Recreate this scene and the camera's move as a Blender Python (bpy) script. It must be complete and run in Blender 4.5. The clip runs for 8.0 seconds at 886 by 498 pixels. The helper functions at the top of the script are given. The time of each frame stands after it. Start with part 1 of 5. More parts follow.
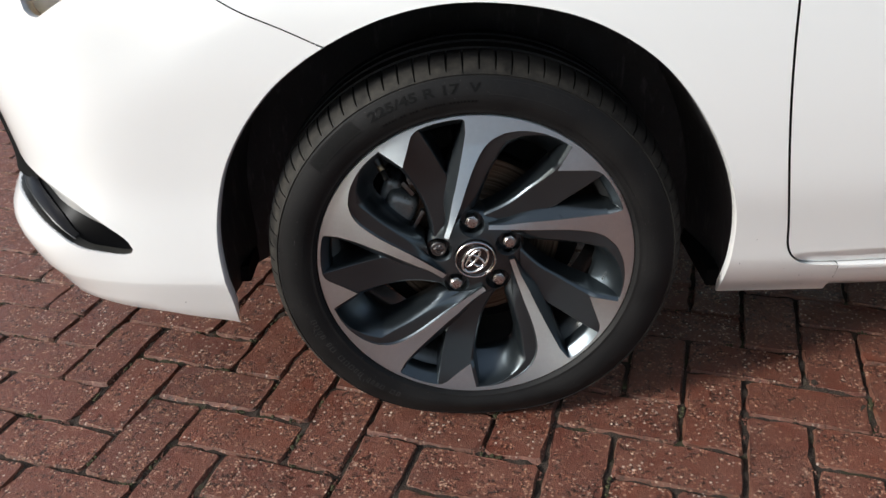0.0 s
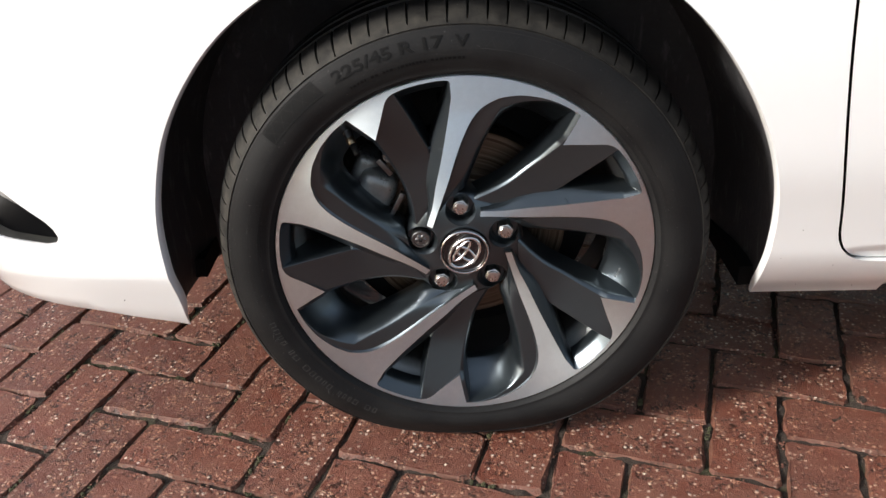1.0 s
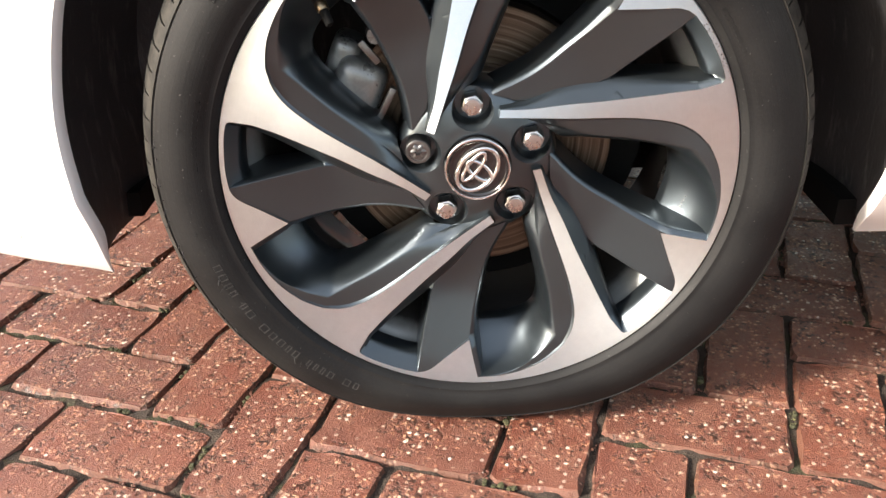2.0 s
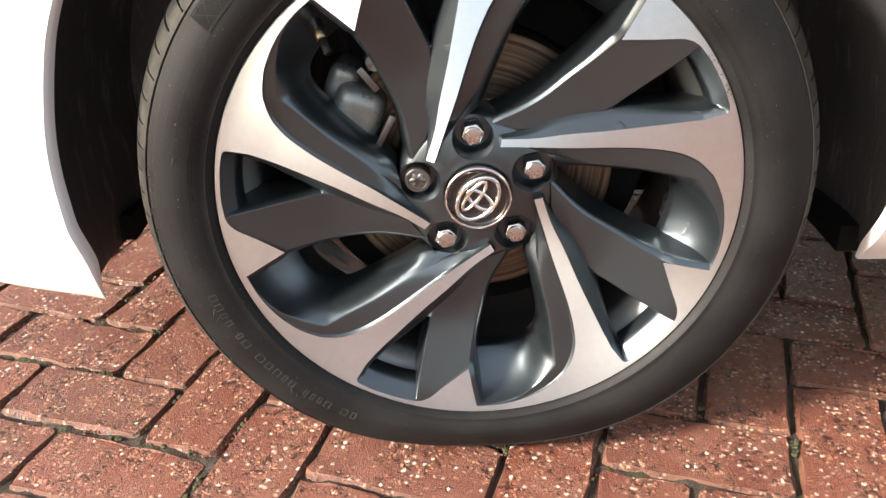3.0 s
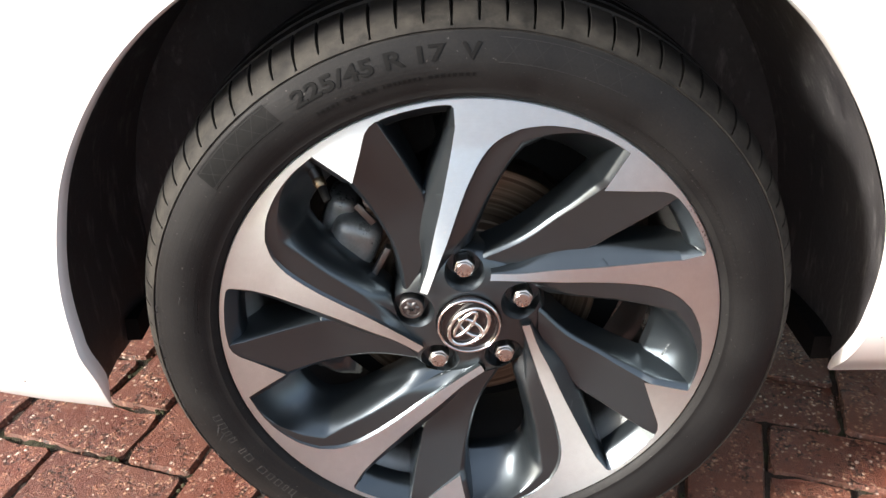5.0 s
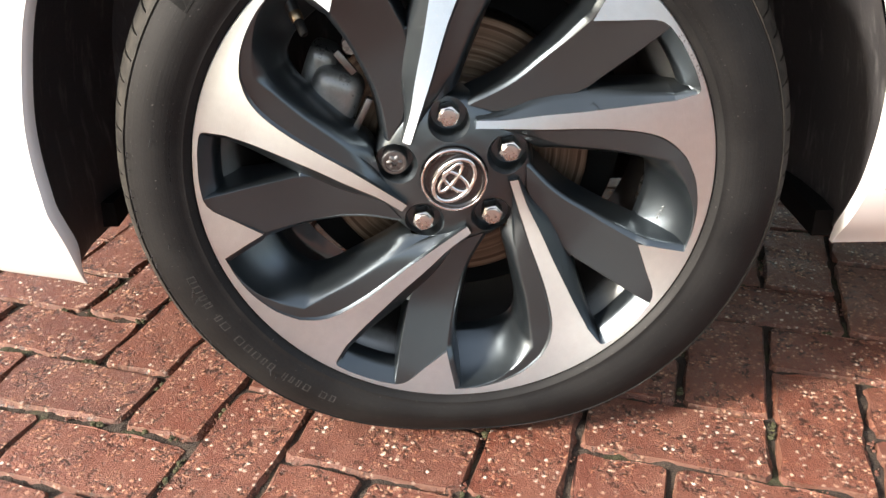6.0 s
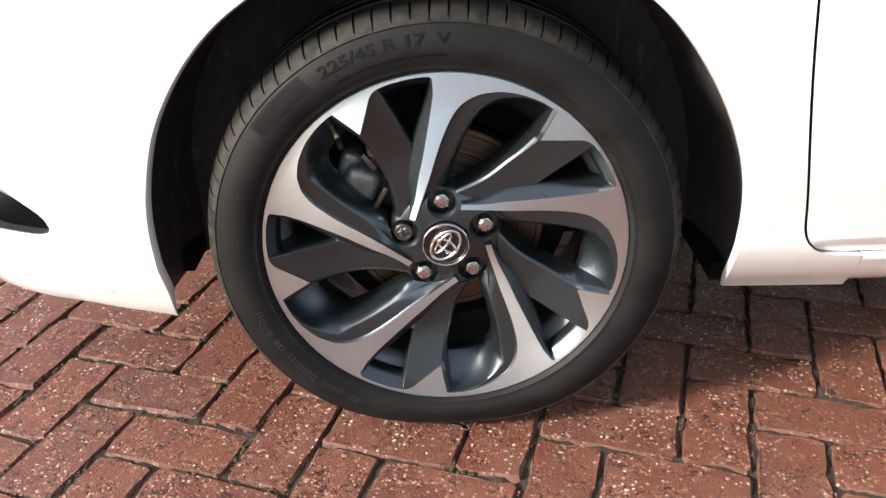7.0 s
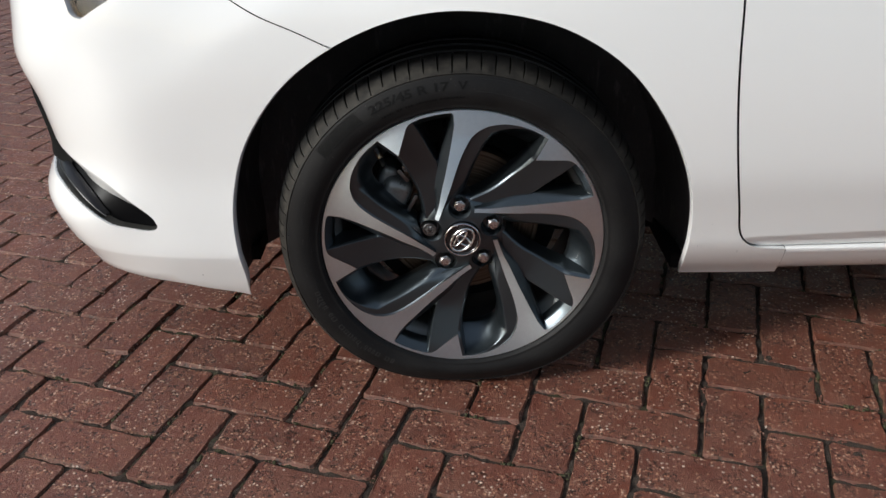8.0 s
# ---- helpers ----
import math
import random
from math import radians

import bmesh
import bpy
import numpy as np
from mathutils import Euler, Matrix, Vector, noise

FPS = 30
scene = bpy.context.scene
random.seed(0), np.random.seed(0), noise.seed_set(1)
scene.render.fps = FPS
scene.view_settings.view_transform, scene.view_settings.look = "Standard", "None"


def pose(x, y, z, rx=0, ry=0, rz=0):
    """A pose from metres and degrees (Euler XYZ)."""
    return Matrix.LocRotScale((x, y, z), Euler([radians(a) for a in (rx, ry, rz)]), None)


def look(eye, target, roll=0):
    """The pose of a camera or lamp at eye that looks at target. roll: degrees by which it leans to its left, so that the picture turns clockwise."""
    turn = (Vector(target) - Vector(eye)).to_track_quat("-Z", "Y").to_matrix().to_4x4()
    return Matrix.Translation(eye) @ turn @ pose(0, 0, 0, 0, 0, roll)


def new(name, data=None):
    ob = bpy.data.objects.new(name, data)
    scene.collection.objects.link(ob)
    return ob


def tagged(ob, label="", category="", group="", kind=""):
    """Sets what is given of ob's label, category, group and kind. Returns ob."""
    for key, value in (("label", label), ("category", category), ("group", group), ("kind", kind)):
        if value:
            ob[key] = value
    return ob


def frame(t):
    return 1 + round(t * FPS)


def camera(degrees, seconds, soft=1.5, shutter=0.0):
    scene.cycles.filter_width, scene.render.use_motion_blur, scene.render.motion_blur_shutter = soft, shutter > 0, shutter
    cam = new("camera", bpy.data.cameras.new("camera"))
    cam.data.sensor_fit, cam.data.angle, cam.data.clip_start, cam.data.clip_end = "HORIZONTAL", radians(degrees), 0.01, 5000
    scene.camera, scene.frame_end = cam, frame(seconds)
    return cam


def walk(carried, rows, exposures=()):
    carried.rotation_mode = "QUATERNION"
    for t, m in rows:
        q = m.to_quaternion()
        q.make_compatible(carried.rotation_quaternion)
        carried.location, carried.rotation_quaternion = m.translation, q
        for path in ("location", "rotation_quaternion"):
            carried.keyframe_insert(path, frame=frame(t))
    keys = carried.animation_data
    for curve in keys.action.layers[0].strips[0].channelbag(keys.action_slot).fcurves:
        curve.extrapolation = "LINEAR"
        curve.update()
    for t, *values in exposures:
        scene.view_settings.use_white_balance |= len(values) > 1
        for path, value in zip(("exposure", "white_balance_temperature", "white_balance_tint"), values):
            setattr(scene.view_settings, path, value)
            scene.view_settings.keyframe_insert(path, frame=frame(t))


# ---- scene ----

# ------------------------------------------------------------------ camera
cam = camera(55.48, 8.0, soft=1.5)
ROWS = [  # seconds, x, y, z, pitch, roll, yaw
    (0.0, -0.0411, -1.111, 0.926, -28.39, 2.05, -0.73),
    (0.5, -0.0177, -1.0534, 0.8816, -28.09, 2.01, -0.49),
    (1.0, -0.0097, -0.9377, 0.8163, -28.32, 2.02, -0.02),
    (1.5, -0.0181, -0.7914, 0.7157, -28.44, 1.92, 0.06),
    (1.7, -0.0173, -0.7544, 0.6678, -28.22, 1.94, 0.25),
    (2.0, -0.0215, -0.7250, 0.6100, -28.20, 1.80, 0.10),
    (2.4, -0.0325, -0.7180, 0.5760, -28.28, 1.62, -0.25),
    (2.8, -0.039, -0.7131, 0.5913, -28.3, 1.46, -0.54),
    (3.0, -0.0289, -0.7011, 0.628, -28.14, 1.44, -0.38),
    (3.5, -0.0199, -0.6876, 0.765, -28.23, 1.36, -0.35),
    (4.0, -0.018, -0.6728, 0.7954, -28.49, 1.24, -0.49),
    (4.5, -0.0219, -0.6781, 0.7977, -28.52, 1.21, -0.58),
    (5.0, -0.024, -0.6768, 0.7624, -28.73, 1.22, -0.71),
    (5.2, -0.0242, -0.6833, 0.7087, -28.83, 1.21, -0.81),
    (5.5, -0.0215, -0.6960, 0.6430, -28.45, 1.27, -0.80),
    (5.9, -0.0140, -0.7120, 0.6080, -27.80, 1.37, -0.72),
    (6.3, -0.0055, -0.7572, 0.6432, -27.37, 1.46, -0.66),
    (6.5, -0.0034, -0.8027, 0.6952, -27.43, 1.49, -0.68),
    (7.0, -0.005, -0.9817, 0.8084, -27.42, 1.33, -0.76),
    (7.5, -0.0261, -1.172, 0.9003, -27.74, 1.18, -0.45),
    (8.0, -0.0285, -1.27, 0.9607, -27.91, 1.3, -0.46),
]
EXPOSURES = [  # seconds, stops, kelvin, tint
    (0.0, -0.03, 6180, 7), (0.5, 0.04, 6260, 7), (1.0, 0.48, 6400, 9), (1.5, 1.45, 6800, 10), (1.7, 1.60, 6900, 10), (3.0, 1.64, 7000, 10), (3.5, 1.54, 6600, 10), (4.5, 1.39, 6350, 10),
    (5.2, 1.38, 6700, 10), (6.5, 1.56, 6900, 10), (7.0, 1.02, 6600, 10), (7.5, 0.30, 6280, 7), (8.0, -0.25, 6180, 7)]
walk(cam, [(t, pose(x, y, z, 90 + pitch, roll, yaw)) for t, x, y, z, pitch, roll, yaw in ROWS], EXPOSURES)

# ------------------------------------------------------------------ daylight
SUN_FROM = Vector((-0.79, -0.36, 0.42)).normalized()
world = bpy.data.worlds.new("world")
scene.world = world
world.use_nodes = True
wn = world.node_tree.nodes
sky = wn.new("ShaderNodeTexSky")
sky.sky_type = "NISHITA"
sky.sun_disc = False
sky.sun_elevation = math.asin(SUN_FROM.z)
sky.sun_rotation = math.atan2(SUN_FROM.x, SUN_FROM.y)
sky.air_density, sky.dust_density = 1.0, 2.4
veil = wn.new("ShaderNodeMix")  # thin high cloud, even over the whole sky
veil.data_type = "RGBA"
veil.inputs[0].default_value = 0.25
veil.inputs[7].default_value = (7.0, 7.25, 7.6, 1)
world.node_tree.links.new(sky.outputs[0], veil.inputs[6])
world.node_tree.links.new(veil.outputs[2], wn["Background"].inputs[0])
wn["Background"].inputs[1].default_value = 0.135
sun_data = bpy.data.lights.new("sun", "SUN")
sun_data.energy, sun_data.angle, sun_data.color = 4.4, radians(9), (1.0, 0.96, 0.91)
sun = new("sun", sun_data)
sun.matrix_world = look(SUN_FROM * 20, (0, 0, 0))


# ------------------------------------------------------------------ materials
def material(name, colour, rough=0.5, metal=0.0, coat=0.0, spec=0.5):
    m = bpy.data.materials.new(name)
    m.use_nodes = True
    b = m.node_tree.nodes["Principled BSDF"]
    b.inputs["Base Color"].default_value = (*colour, 1)
    b.inputs["Roughness"].default_value = rough
    b.inputs["Metallic"].default_value = metal
    b.inputs["Coat Weight"].default_value = coat
    b.inputs["Coat Roughness"].default_value = 0.03
    b.inputs["Specular IOR Level"].default_value = spec
    return m


def node(m, kind, **values):
    n = m.node_tree.nodes.new("ShaderNode" + kind)
    for key, value in values.items():
        n.inputs[key.replace("_", " ")].default_value = value
    return n


def link(m, a, b):
    m.node_tree.links.new(a, b)


def shader(m):
    return m.node_tree.nodes["Principled BSDF"]


def ramp(m, src, stops):
    n = m.node_tree.nodes.new("ShaderNodeValToRGB")
    el = n.color_ramp.elements
    while len(el) < len(stops):
        el.new(0.5)
    for e, (p, c) in zip(el, stops):
        e.position, e.color = p, (*c, 1)
    link(m, src, n.inputs[0])
    return n.outputs[0]


def mix(m, fac, a, b, blend="MIX"):
    n = m.node_tree.nodes.new("ShaderNodeMix")
    n.data_type, n.blend_type = "RGBA", blend
    for src, sock in ((fac, n.inputs[0]), (a, n.inputs[6]), (b, n.inputs[7])):
        if hasattr(src, "is_linked"):
            link(m, src, sock)
        else:
            sock.default_value = src if isinstance(src, float) else (*src, 1)
    return n.outputs[2]


def bump(m, height, strength, distance):
    n = node(m, "Bump", Strength=strength, Distance=distance)
    link(m, height, n.inputs["Height"])
    return n


def coords(m, which="Object"):
    return m.node_tree.nodes.new("ShaderNodeTexCoord").outputs[which]


def noise_tex(m, vec, scale, detail=4.0, rough=0.6):
    n = node(m, "TexNoise", Scale=scale, Detail=detail, Roughness=rough)
    link(m, vec, n.inputs["Vector"])
    return n.outputs[0]


def node_colour(m, vec, scale):
    n = node(m, "TexNoise", Scale=scale, Detail=1.0)
    link(m, vec, n.inputs["Vector"])
    return n.outputs["Color"]


def worn(name, dark, light, rough, scale, metal=0.0, bump_mm=0.0, fine=400.0, coat=0.0, spec=0.5, spread=0.22):
    """A surface that varies between two colours at two scales, with fine relief."""
    m = material(name, dark, rough, metal, coat, spec)
    vec = coords(m)
    big, small = noise_tex(m, vec, scale), noise_tex(m, vec, fine, 3.0)
    both = mix(m, 0.35, big, small)
    link(m, ramp(m, both, [(0.32, dark), (0.68, light)]), shader(m).inputs["Base Color"])
    link(m, ramp(m, both, [(0.3, (rough * (1 - spread),) * 3), (0.7, (min(1, rough * (1 + spread)),) * 3)]), shader(m).inputs["Roughness"])
    if bump_mm:
        link(m, bump(m, small, 0.6, bump_mm / 1000).outputs[0], shader(m).inputs["Normal"])
    return m


paint = material("white_car_paint", (0.81, 0.812, 0.805), 0.3, coat=1.0)
liner_plastic = worn("black_liner_plastic", (0.020, 0.019, 0.021), (0.052, 0.049, 0.050), 0.6, 22.0, bump_mm=0.8, fine=160)
stretch = liner_plastic.node_tree.nodes.new("ShaderNodeVectorMath")  # rubbed streaks down the liner
stretch.operation = "MULTIPLY"
stretch.inputs[1].default_value = (1.0, 1.0, 0.18)
link(liner_plastic, coords(liner_plastic), stretch.inputs[0])
scuff = ramp(liner_plastic, noise_tex(liner_plastic, stretch.outputs[0], 70.0, 5.0, 0.7), [(0.55, (0, 0, 0)), (0.72, (0.7, 0.7, 0.7))])
plain = shader(liner_plastic).inputs["Base Color"].links[0].from_socket
link(liner_plastic, mix(liner_plastic, scuff, plain, (0.15, 0.145, 0.14)), shader(liner_plastic).inputs["Base Color"])
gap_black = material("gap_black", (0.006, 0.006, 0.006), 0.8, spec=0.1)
rubber_mark = worn("raised_rubber", (0.003, 0.003, 0.003), (0.005, 0.005, 0.005), 0.75, 30.0, spec=0.15)
rib_rubber = worn("worn_rubber_ribs", (0.012, 0.012, 0.0125), (0.026, 0.025, 0.025), 0.7, 60.0, spec=0.2)
dusty_mark = worn("dusty_rubber_mark", (0.018, 0.0175, 0.017), (0.055, 0.052, 0.05), 0.8, 60.0, spec=0.2)
gunmetal = worn("gunmetal_paint", (0.062, 0.077, 0.088), (0.067, 0.082, 0.093), 0.32, 14.0, metal=0.9, fine=60.0, coat=0.5, spread=0.06)
shader(gunmetal).inputs["Coat Roughness"].default_value = 0.28
satin_chrome = material("satin_chrome", (0.70, 0.69, 0.67), 0.26, 1.0)
chrome = material("chrome", (0.72, 0.71, 0.70), 0.12, 1.0)
nut_steel = worn("nut_steel", (0.45, 0.44, 0.43), (0.62, 0.60, 0.58), 0.28, 60.0, metal=1.0)
lock_steel = worn("lock_nut_steel", (0.13, 0.13, 0.13), (0.2, 0.2, 0.2), 0.4, 90.0, metal=1.0)
cap_black = material("cap_gloss_black", (0.012, 0.011, 0.012), 0.18, coat=0.5)
cast_iron = worn("cast_caliper_metal", (0.15, 0.16, 0.16), (0.25, 0.255, 0.25), 0.3, 40.0, metal=0.5, bump_mm=0.5, fine=300)
brass = worn("brass", (0.22, 0.17, 0.105), (0.36, 0.29, 0.20), 0.4, 90.0, metal=1.0)
trim_black = material("gloss_black_trim", (0.003, 0.003, 0.0035), 0.35, spec=0.06)
trim_return = worn("dusty_trim_edge", (0.012, 0.012, 0.011), (0.05, 0.048, 0.042), 0.5, 30.0)
lamp_dark = material("lamp_housing", (0.012, 0.012, 0.014), 0.34, spec=0.2)
lamp_grey = worn("headlight_grey", (0.025, 0.026, 0.029), (0.27, 0.28, 0.30), 0.35, 45.0)
drop_white = material("dried_water", (0.8, 0.8, 0.8), 0.35)
glass = material("lamp_glass", (0.9, 0.9, 0.9), 0.02)
shader(glass).inputs["Transmission Weight"].default_value = 1.0


def machined_material():
    m = material("machined_alloy", (0.78, 0.77, 0.78), 0.42, 1.0)
    vec = coords(m)
    sep = node(m, "SeparateXYZ")
    link(m, vec, sep.inputs[0])
    comb = node(m, "CombineXYZ")
    link(m, sep.outputs[0], comb.inputs[0])
    link(m, sep.outputs[2], comb.inputs[2])
    length = m.node_tree.nodes.new("ShaderNodeVectorMath")
    length.operation = "LENGTH"
    link(m, comb.outputs[0], length.inputs[0])
    scaled = m.node_tree.nodes.new("ShaderNodeMath")
    scaled.operation = "MULTIPLY"
    scaled.inputs[1].default_value = 1.0
    link(m, length.outputs["Value"], scaled.inputs[0])
    rings = node(m, "TexNoise", Scale=2600.0, Detail=2.0)
    rings.noise_dimensions = "1D"
    link(m, scaled.outputs[0], rings.inputs["W"])
    fine = noise_tex(m, vec, 120.0)
    link(m, ramp(m, mix(m, 0.4, rings.outputs[0], fine), [(0.3, (0.655, 0.735, 0.775)), (0.7, (0.765, 0.85, 0.89))]), shader(m).inputs["Base Color"])
    # the turning tool leaves ridges that lean outwards
    turned_out = m.node_tree.nodes.new("ShaderNodeVectorTransform")
    turned_out.vector_type, turned_out.convert_from, turned_out.convert_to = "VECTOR", "OBJECT", "WORLD"
    link(m, comb.outputs[0], turned_out.inputs[0])
    lean = m.node_tree.nodes.new("ShaderNodeVectorMath")
    lean.operation = "NORMALIZE"
    link(m, turned_out.outputs[0], lean.inputs[0])
    amount = m.node_tree.nodes.new("ShaderNodeVectorMath")
    amount.operation = "SCALE"
    amount.inputs["Scale"].default_value = 0.28
    link(m, lean.outputs[0], amount.inputs[0])
    total = m.node_tree.nodes.new("ShaderNodeVectorMath")
    relief = bump(m, rings.outputs[0], 0.25, 0.0002)
    link(m, relief.outputs[0], total.inputs[0])
    link(m, amount.outputs[0], total.inputs[1])
    unit = m.node_tree.nodes.new("ShaderNodeVectorMath")
    unit.operation = "NORMALIZE"
    link(m, total.outputs[0], unit.inputs[0])
    link(m, unit.outputs[0], shader(m).inputs["Normal"])
    round_way = m.node_tree.nodes.new("ShaderNodeVectorMath")  # the way the tool runs, round the axle
    round_way.operation = "CROSS_PRODUCT"
    link(m, lean.outputs[0], round_way.inputs[0])
    round_way.inputs[1].default_value = (0.0, 1.0, 0.0)
    link(m, round_way.outputs[0], shader(m).inputs["Tangent"])
    shader(m).inputs["Anisotropic"].default_value = 0.75
    shader(m).inputs["Anisotropic Rotation"].default_value = 0.25
    return m


machined = machined_material()


def rubber_material():
    m = material("tyre_rubber", (0.012, 0.012, 0.012), 0.72, spec=0.19)
    vec = coords(m)
    sep = node(m, "SeparateXYZ")
    link(m, vec, sep.inputs[0])
    comb = node(m, "CombineXYZ")
    link(m, sep.outputs[0], comb.inputs[0])
    link(m, sep.outputs[2], comb.inputs[2])
    length = m.node_tree.nodes.new("ShaderNodeVectorMath")
    length.operation = "LENGTH"
    link(m, comb.outputs[0], length.inputs[0])
    big, fine = noise_tex(m, vec, 14.0, 5.0), noise_tex(m, vec, 500.0, 3.0)
    tone = ramp(m, mix(m, 0.35, big, fine), [(0.32, (0.0040, 0.0040, 0.0045)), (0.68, (0.0130, 0.0126, 0.0124))])
    # road dust rubbed into the shoulder, and scattered crumbs
    zone = ramp(m, length.outputs["Value"], [(0.2935, (0, 0, 0)), (0.2980, (1, 1, 1)), (0.3070, (1, 1, 1)), (0.3110, (0, 0, 0))])
    streak = ramp(m, noise_tex(m, vec, 45.0, 5.0, 0.7), [(0.35, (0.15, 0.15, 0.15)), (0.7, (0.85, 0.85, 0.85))])
    tone = mix(m, mix(m, 1.0, zone, streak, "MULTIPLY"), tone, (0.058, 0.053, 0.045))
    crumb = ramp(m, noise_tex(m, vec, 420.0, 2.0, 0.5), [(0.735, (0, 0, 0)), (0.76, (1, 1, 1))])
    tone = mix(m, crumb, tone, (0.085, 0.08, 0.075))
    link(m, tone, shader(m).inputs["Base Color"])
    rings = node(m, "TexNoise", Scale=420.0, Detail=3.0)
    rings.noise_dimensions = "1D"
    link(m, length.outputs["Value"], rings.inputs["W"])
    link(m, bump(m, mix(m, 0.5, rings.outputs[0], fine), 0.5, 0.0006).outputs[0], shader(m).inputs["Normal"])
    link(m, ramp(m, big, [(0.3, (0.50, 0.50, 0.50)), (0.7, (0.70, 0.70, 0.70))]), shader(m).inputs["Roughness"])
    return m


rubber = rubber_material()


def barrel_material():
    m = material("barrel_silver", (0.4, 0.4, 0.4), 0.36, 0.45, coat=0.4)
    vec = coords(m)
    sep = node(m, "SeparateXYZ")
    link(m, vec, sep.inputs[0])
    # Deep inside, shade is put into the colour along with brake dust.
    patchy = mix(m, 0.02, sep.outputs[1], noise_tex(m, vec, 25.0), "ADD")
    dust_and_shade = ramp(m, patchy, [(0.048, (0, 0, 0)), (0.062, (1, 1, 1))])
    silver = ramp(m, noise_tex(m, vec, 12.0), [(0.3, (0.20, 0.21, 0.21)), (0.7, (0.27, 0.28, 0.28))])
    link(m, mix(m, dust_and_shade, silver, (0.035, 0.033, 0.031)), shader(m).inputs["Base Color"])
    link(m, ramp(m, dust_and_shade, [(0.0, (0.34, 0.34, 0.34)), (1.0, (0.7, 0.7, 0.7))]), shader(m).inputs["Roughness"])
    return m


barrel_metal = barrel_material()


def disc_material():
    m = material("brake_disc_steel", (0.25, 0.19, 0.14), 0.42, 0.85)
    vec = coords(m)
    sep = node(m, "SeparateXYZ")
    link(m, vec, sep.inputs[0])
    comb = node(m, "CombineXYZ")
    link(m, sep.outputs[0], comb.inputs[0])
    link(m, sep.outputs[2], comb.inputs[2])
    length = m.node_tree.nodes.new("ShaderNodeVectorMath")
    length.operation = "LENGTH"
    link(m, comb.outputs[0], length.inputs[0])
    rings = node(m, "TexNoise", Scale=260.0, Detail=4.0)
    rings.noise_dimensions = "1D"
    link(m, length.outputs["Value"], rings.inputs["W"])
    link(m, ramp(m, rings.outputs[0], [(0.3, (0.055, 0.037, 0.025)), (0.55, (0.12, 0.09, 0.066)), (0.75, (0.18, 0.15, 0.12))]), shader(m).inputs["Base Color"])
    link(m, bump(m, rings.outputs[0], 0.5, 0.0006).outputs[0], shader(m).inputs["Normal"])
    return m


disc_steel = disc_material()


def brick_material(name, per_island):
    m = material(name, (0.2, 0.08, 0.05), 0.75)
    vec = coords(m, "Object")
    if per_island:
        rnd = m.node_tree.nodes.new("ShaderNodeNewGeometry").outputs["Random Per Island"]
    else:
        rnd = m.node_tree.nodes.new("ShaderNodeObjectInfo").outputs["Random"]
    shift = m.node_tree.nodes.new("ShaderNodeVectorMath")
    shift.operation = "SCALE"
    shift.inputs[0].default_value = (37.0, 91.0, 53.0)
    link(m, rnd, shift.inputs["Scale"])
    moved = m.node_tree.nodes.new("ShaderNodeVectorMath")
    link(m, vec, moved.inputs[0])
    link(m, shift.outputs[0], moved.inputs[1])
    v = moved.outputs[0]

    def times(a, b):
        return mix(m, 1.0, a, b, "MULTIPLY")

    tone = ramp(m, rnd, [(0.0, (0.1399, 0.0372, 0.0207)), (0.2, (0.1726, 0.0456, 0.0241)), (0.4, (0.1492, 0.044, 0.0268)), (0.6, (0.1819, 0.049, 0.0259)), (0.8, (0.1605, 0.0456, 0.0259)), (1.0, (0.1306, 0.0389, 0.0241))])
    clouds = noise_tex(m, v, 22.0, 5.0, 0.62)
    tone = mix(m, ramp(m, clouds, [(0.38, (0, 0, 0)), (0.72, (0.85, 0.85, 0.85))]), tone, (0.198, 0.0748, 0.044))
    stain = noise_tex(m, v, 9.0, 4.0, 0.6)
    tone = mix(m, ramp(m, stain, [(0.58, (0, 0, 0)), (0.78, (0.4, 0.4, 0.4))]), tone, (0.075, 0.038, 0.028))
    grain = noise_tex(m, v, 520.0, 4.0, 0.75)
    tone = mix(m, 0.36, tone, ramp(m, grain, [(0.28, (0.18, 0.17, 0.16)), (0.5, (0.5, 0.5, 0.5)), (0.72, (0.86, 0.86, 0.86))]), "OVERLAY")
    tone = times(tone, (0.95, 1.03, 1.10))
    # where the face has worn down to the grit: more on some bricks than on others
    worn_noise = noise_tex(m, v, 13.0, 4.0, 0.7)
    lean = node(m, "Math")
    lean.operation = "MULTIPLY_ADD"
    link(m, rnd, lean.inputs[0])
    lean.inputs[1].default_value = 7.31
    wrap = node(m, "Math")
    wrap.operation = "FRACT"
    link(m, lean.outputs[0], wrap.inputs[0])
    offset = node(m, "Math")
    offset.operation = "MULTIPLY_ADD"
    link(m, wrap.outputs[0], offset.inputs[0])
    offset.inputs[1].default_value = 0.26
    link(m, worn_noise, offset.inputs[2])
    bare = ramp(m, offset.outputs[0], [(0.40, (0.10, 0.10, 0.10)), (0.58, (1, 1, 1))])
    warp = mix(m, 0.0030, v, node_colour(m, v, 420.0), "ADD")
    patches = ramp(m, noise_tex(m, v, 30.0, 4.0, 0.7), [(0.44, (0.03, 0.03, 0.03)), (0.56, (1, 1, 1))])
    rough_part = times(patches, mix(m, 0.35, bare, (1, 1, 1)))

    def specks(scale, inner, outer):
        t = node(m, "TexVoronoi", Scale=scale)
        link(m, warp, t.inputs["Vector"])
        c = m.node_tree.nodes.new("ShaderNodeSeparateColor")
        link(m, t.outputs["Color"], c.inputs[0])
        return ramp(m, t.outputs["Distance"], [(inner, (1, 1, 1)), (outer, (0, 0, 0))]), c.outputs

    def share(src, low):
        return ramp(m, src, [(low, (0, 0, 0)), (low + 0.03, (1, 1, 1))])

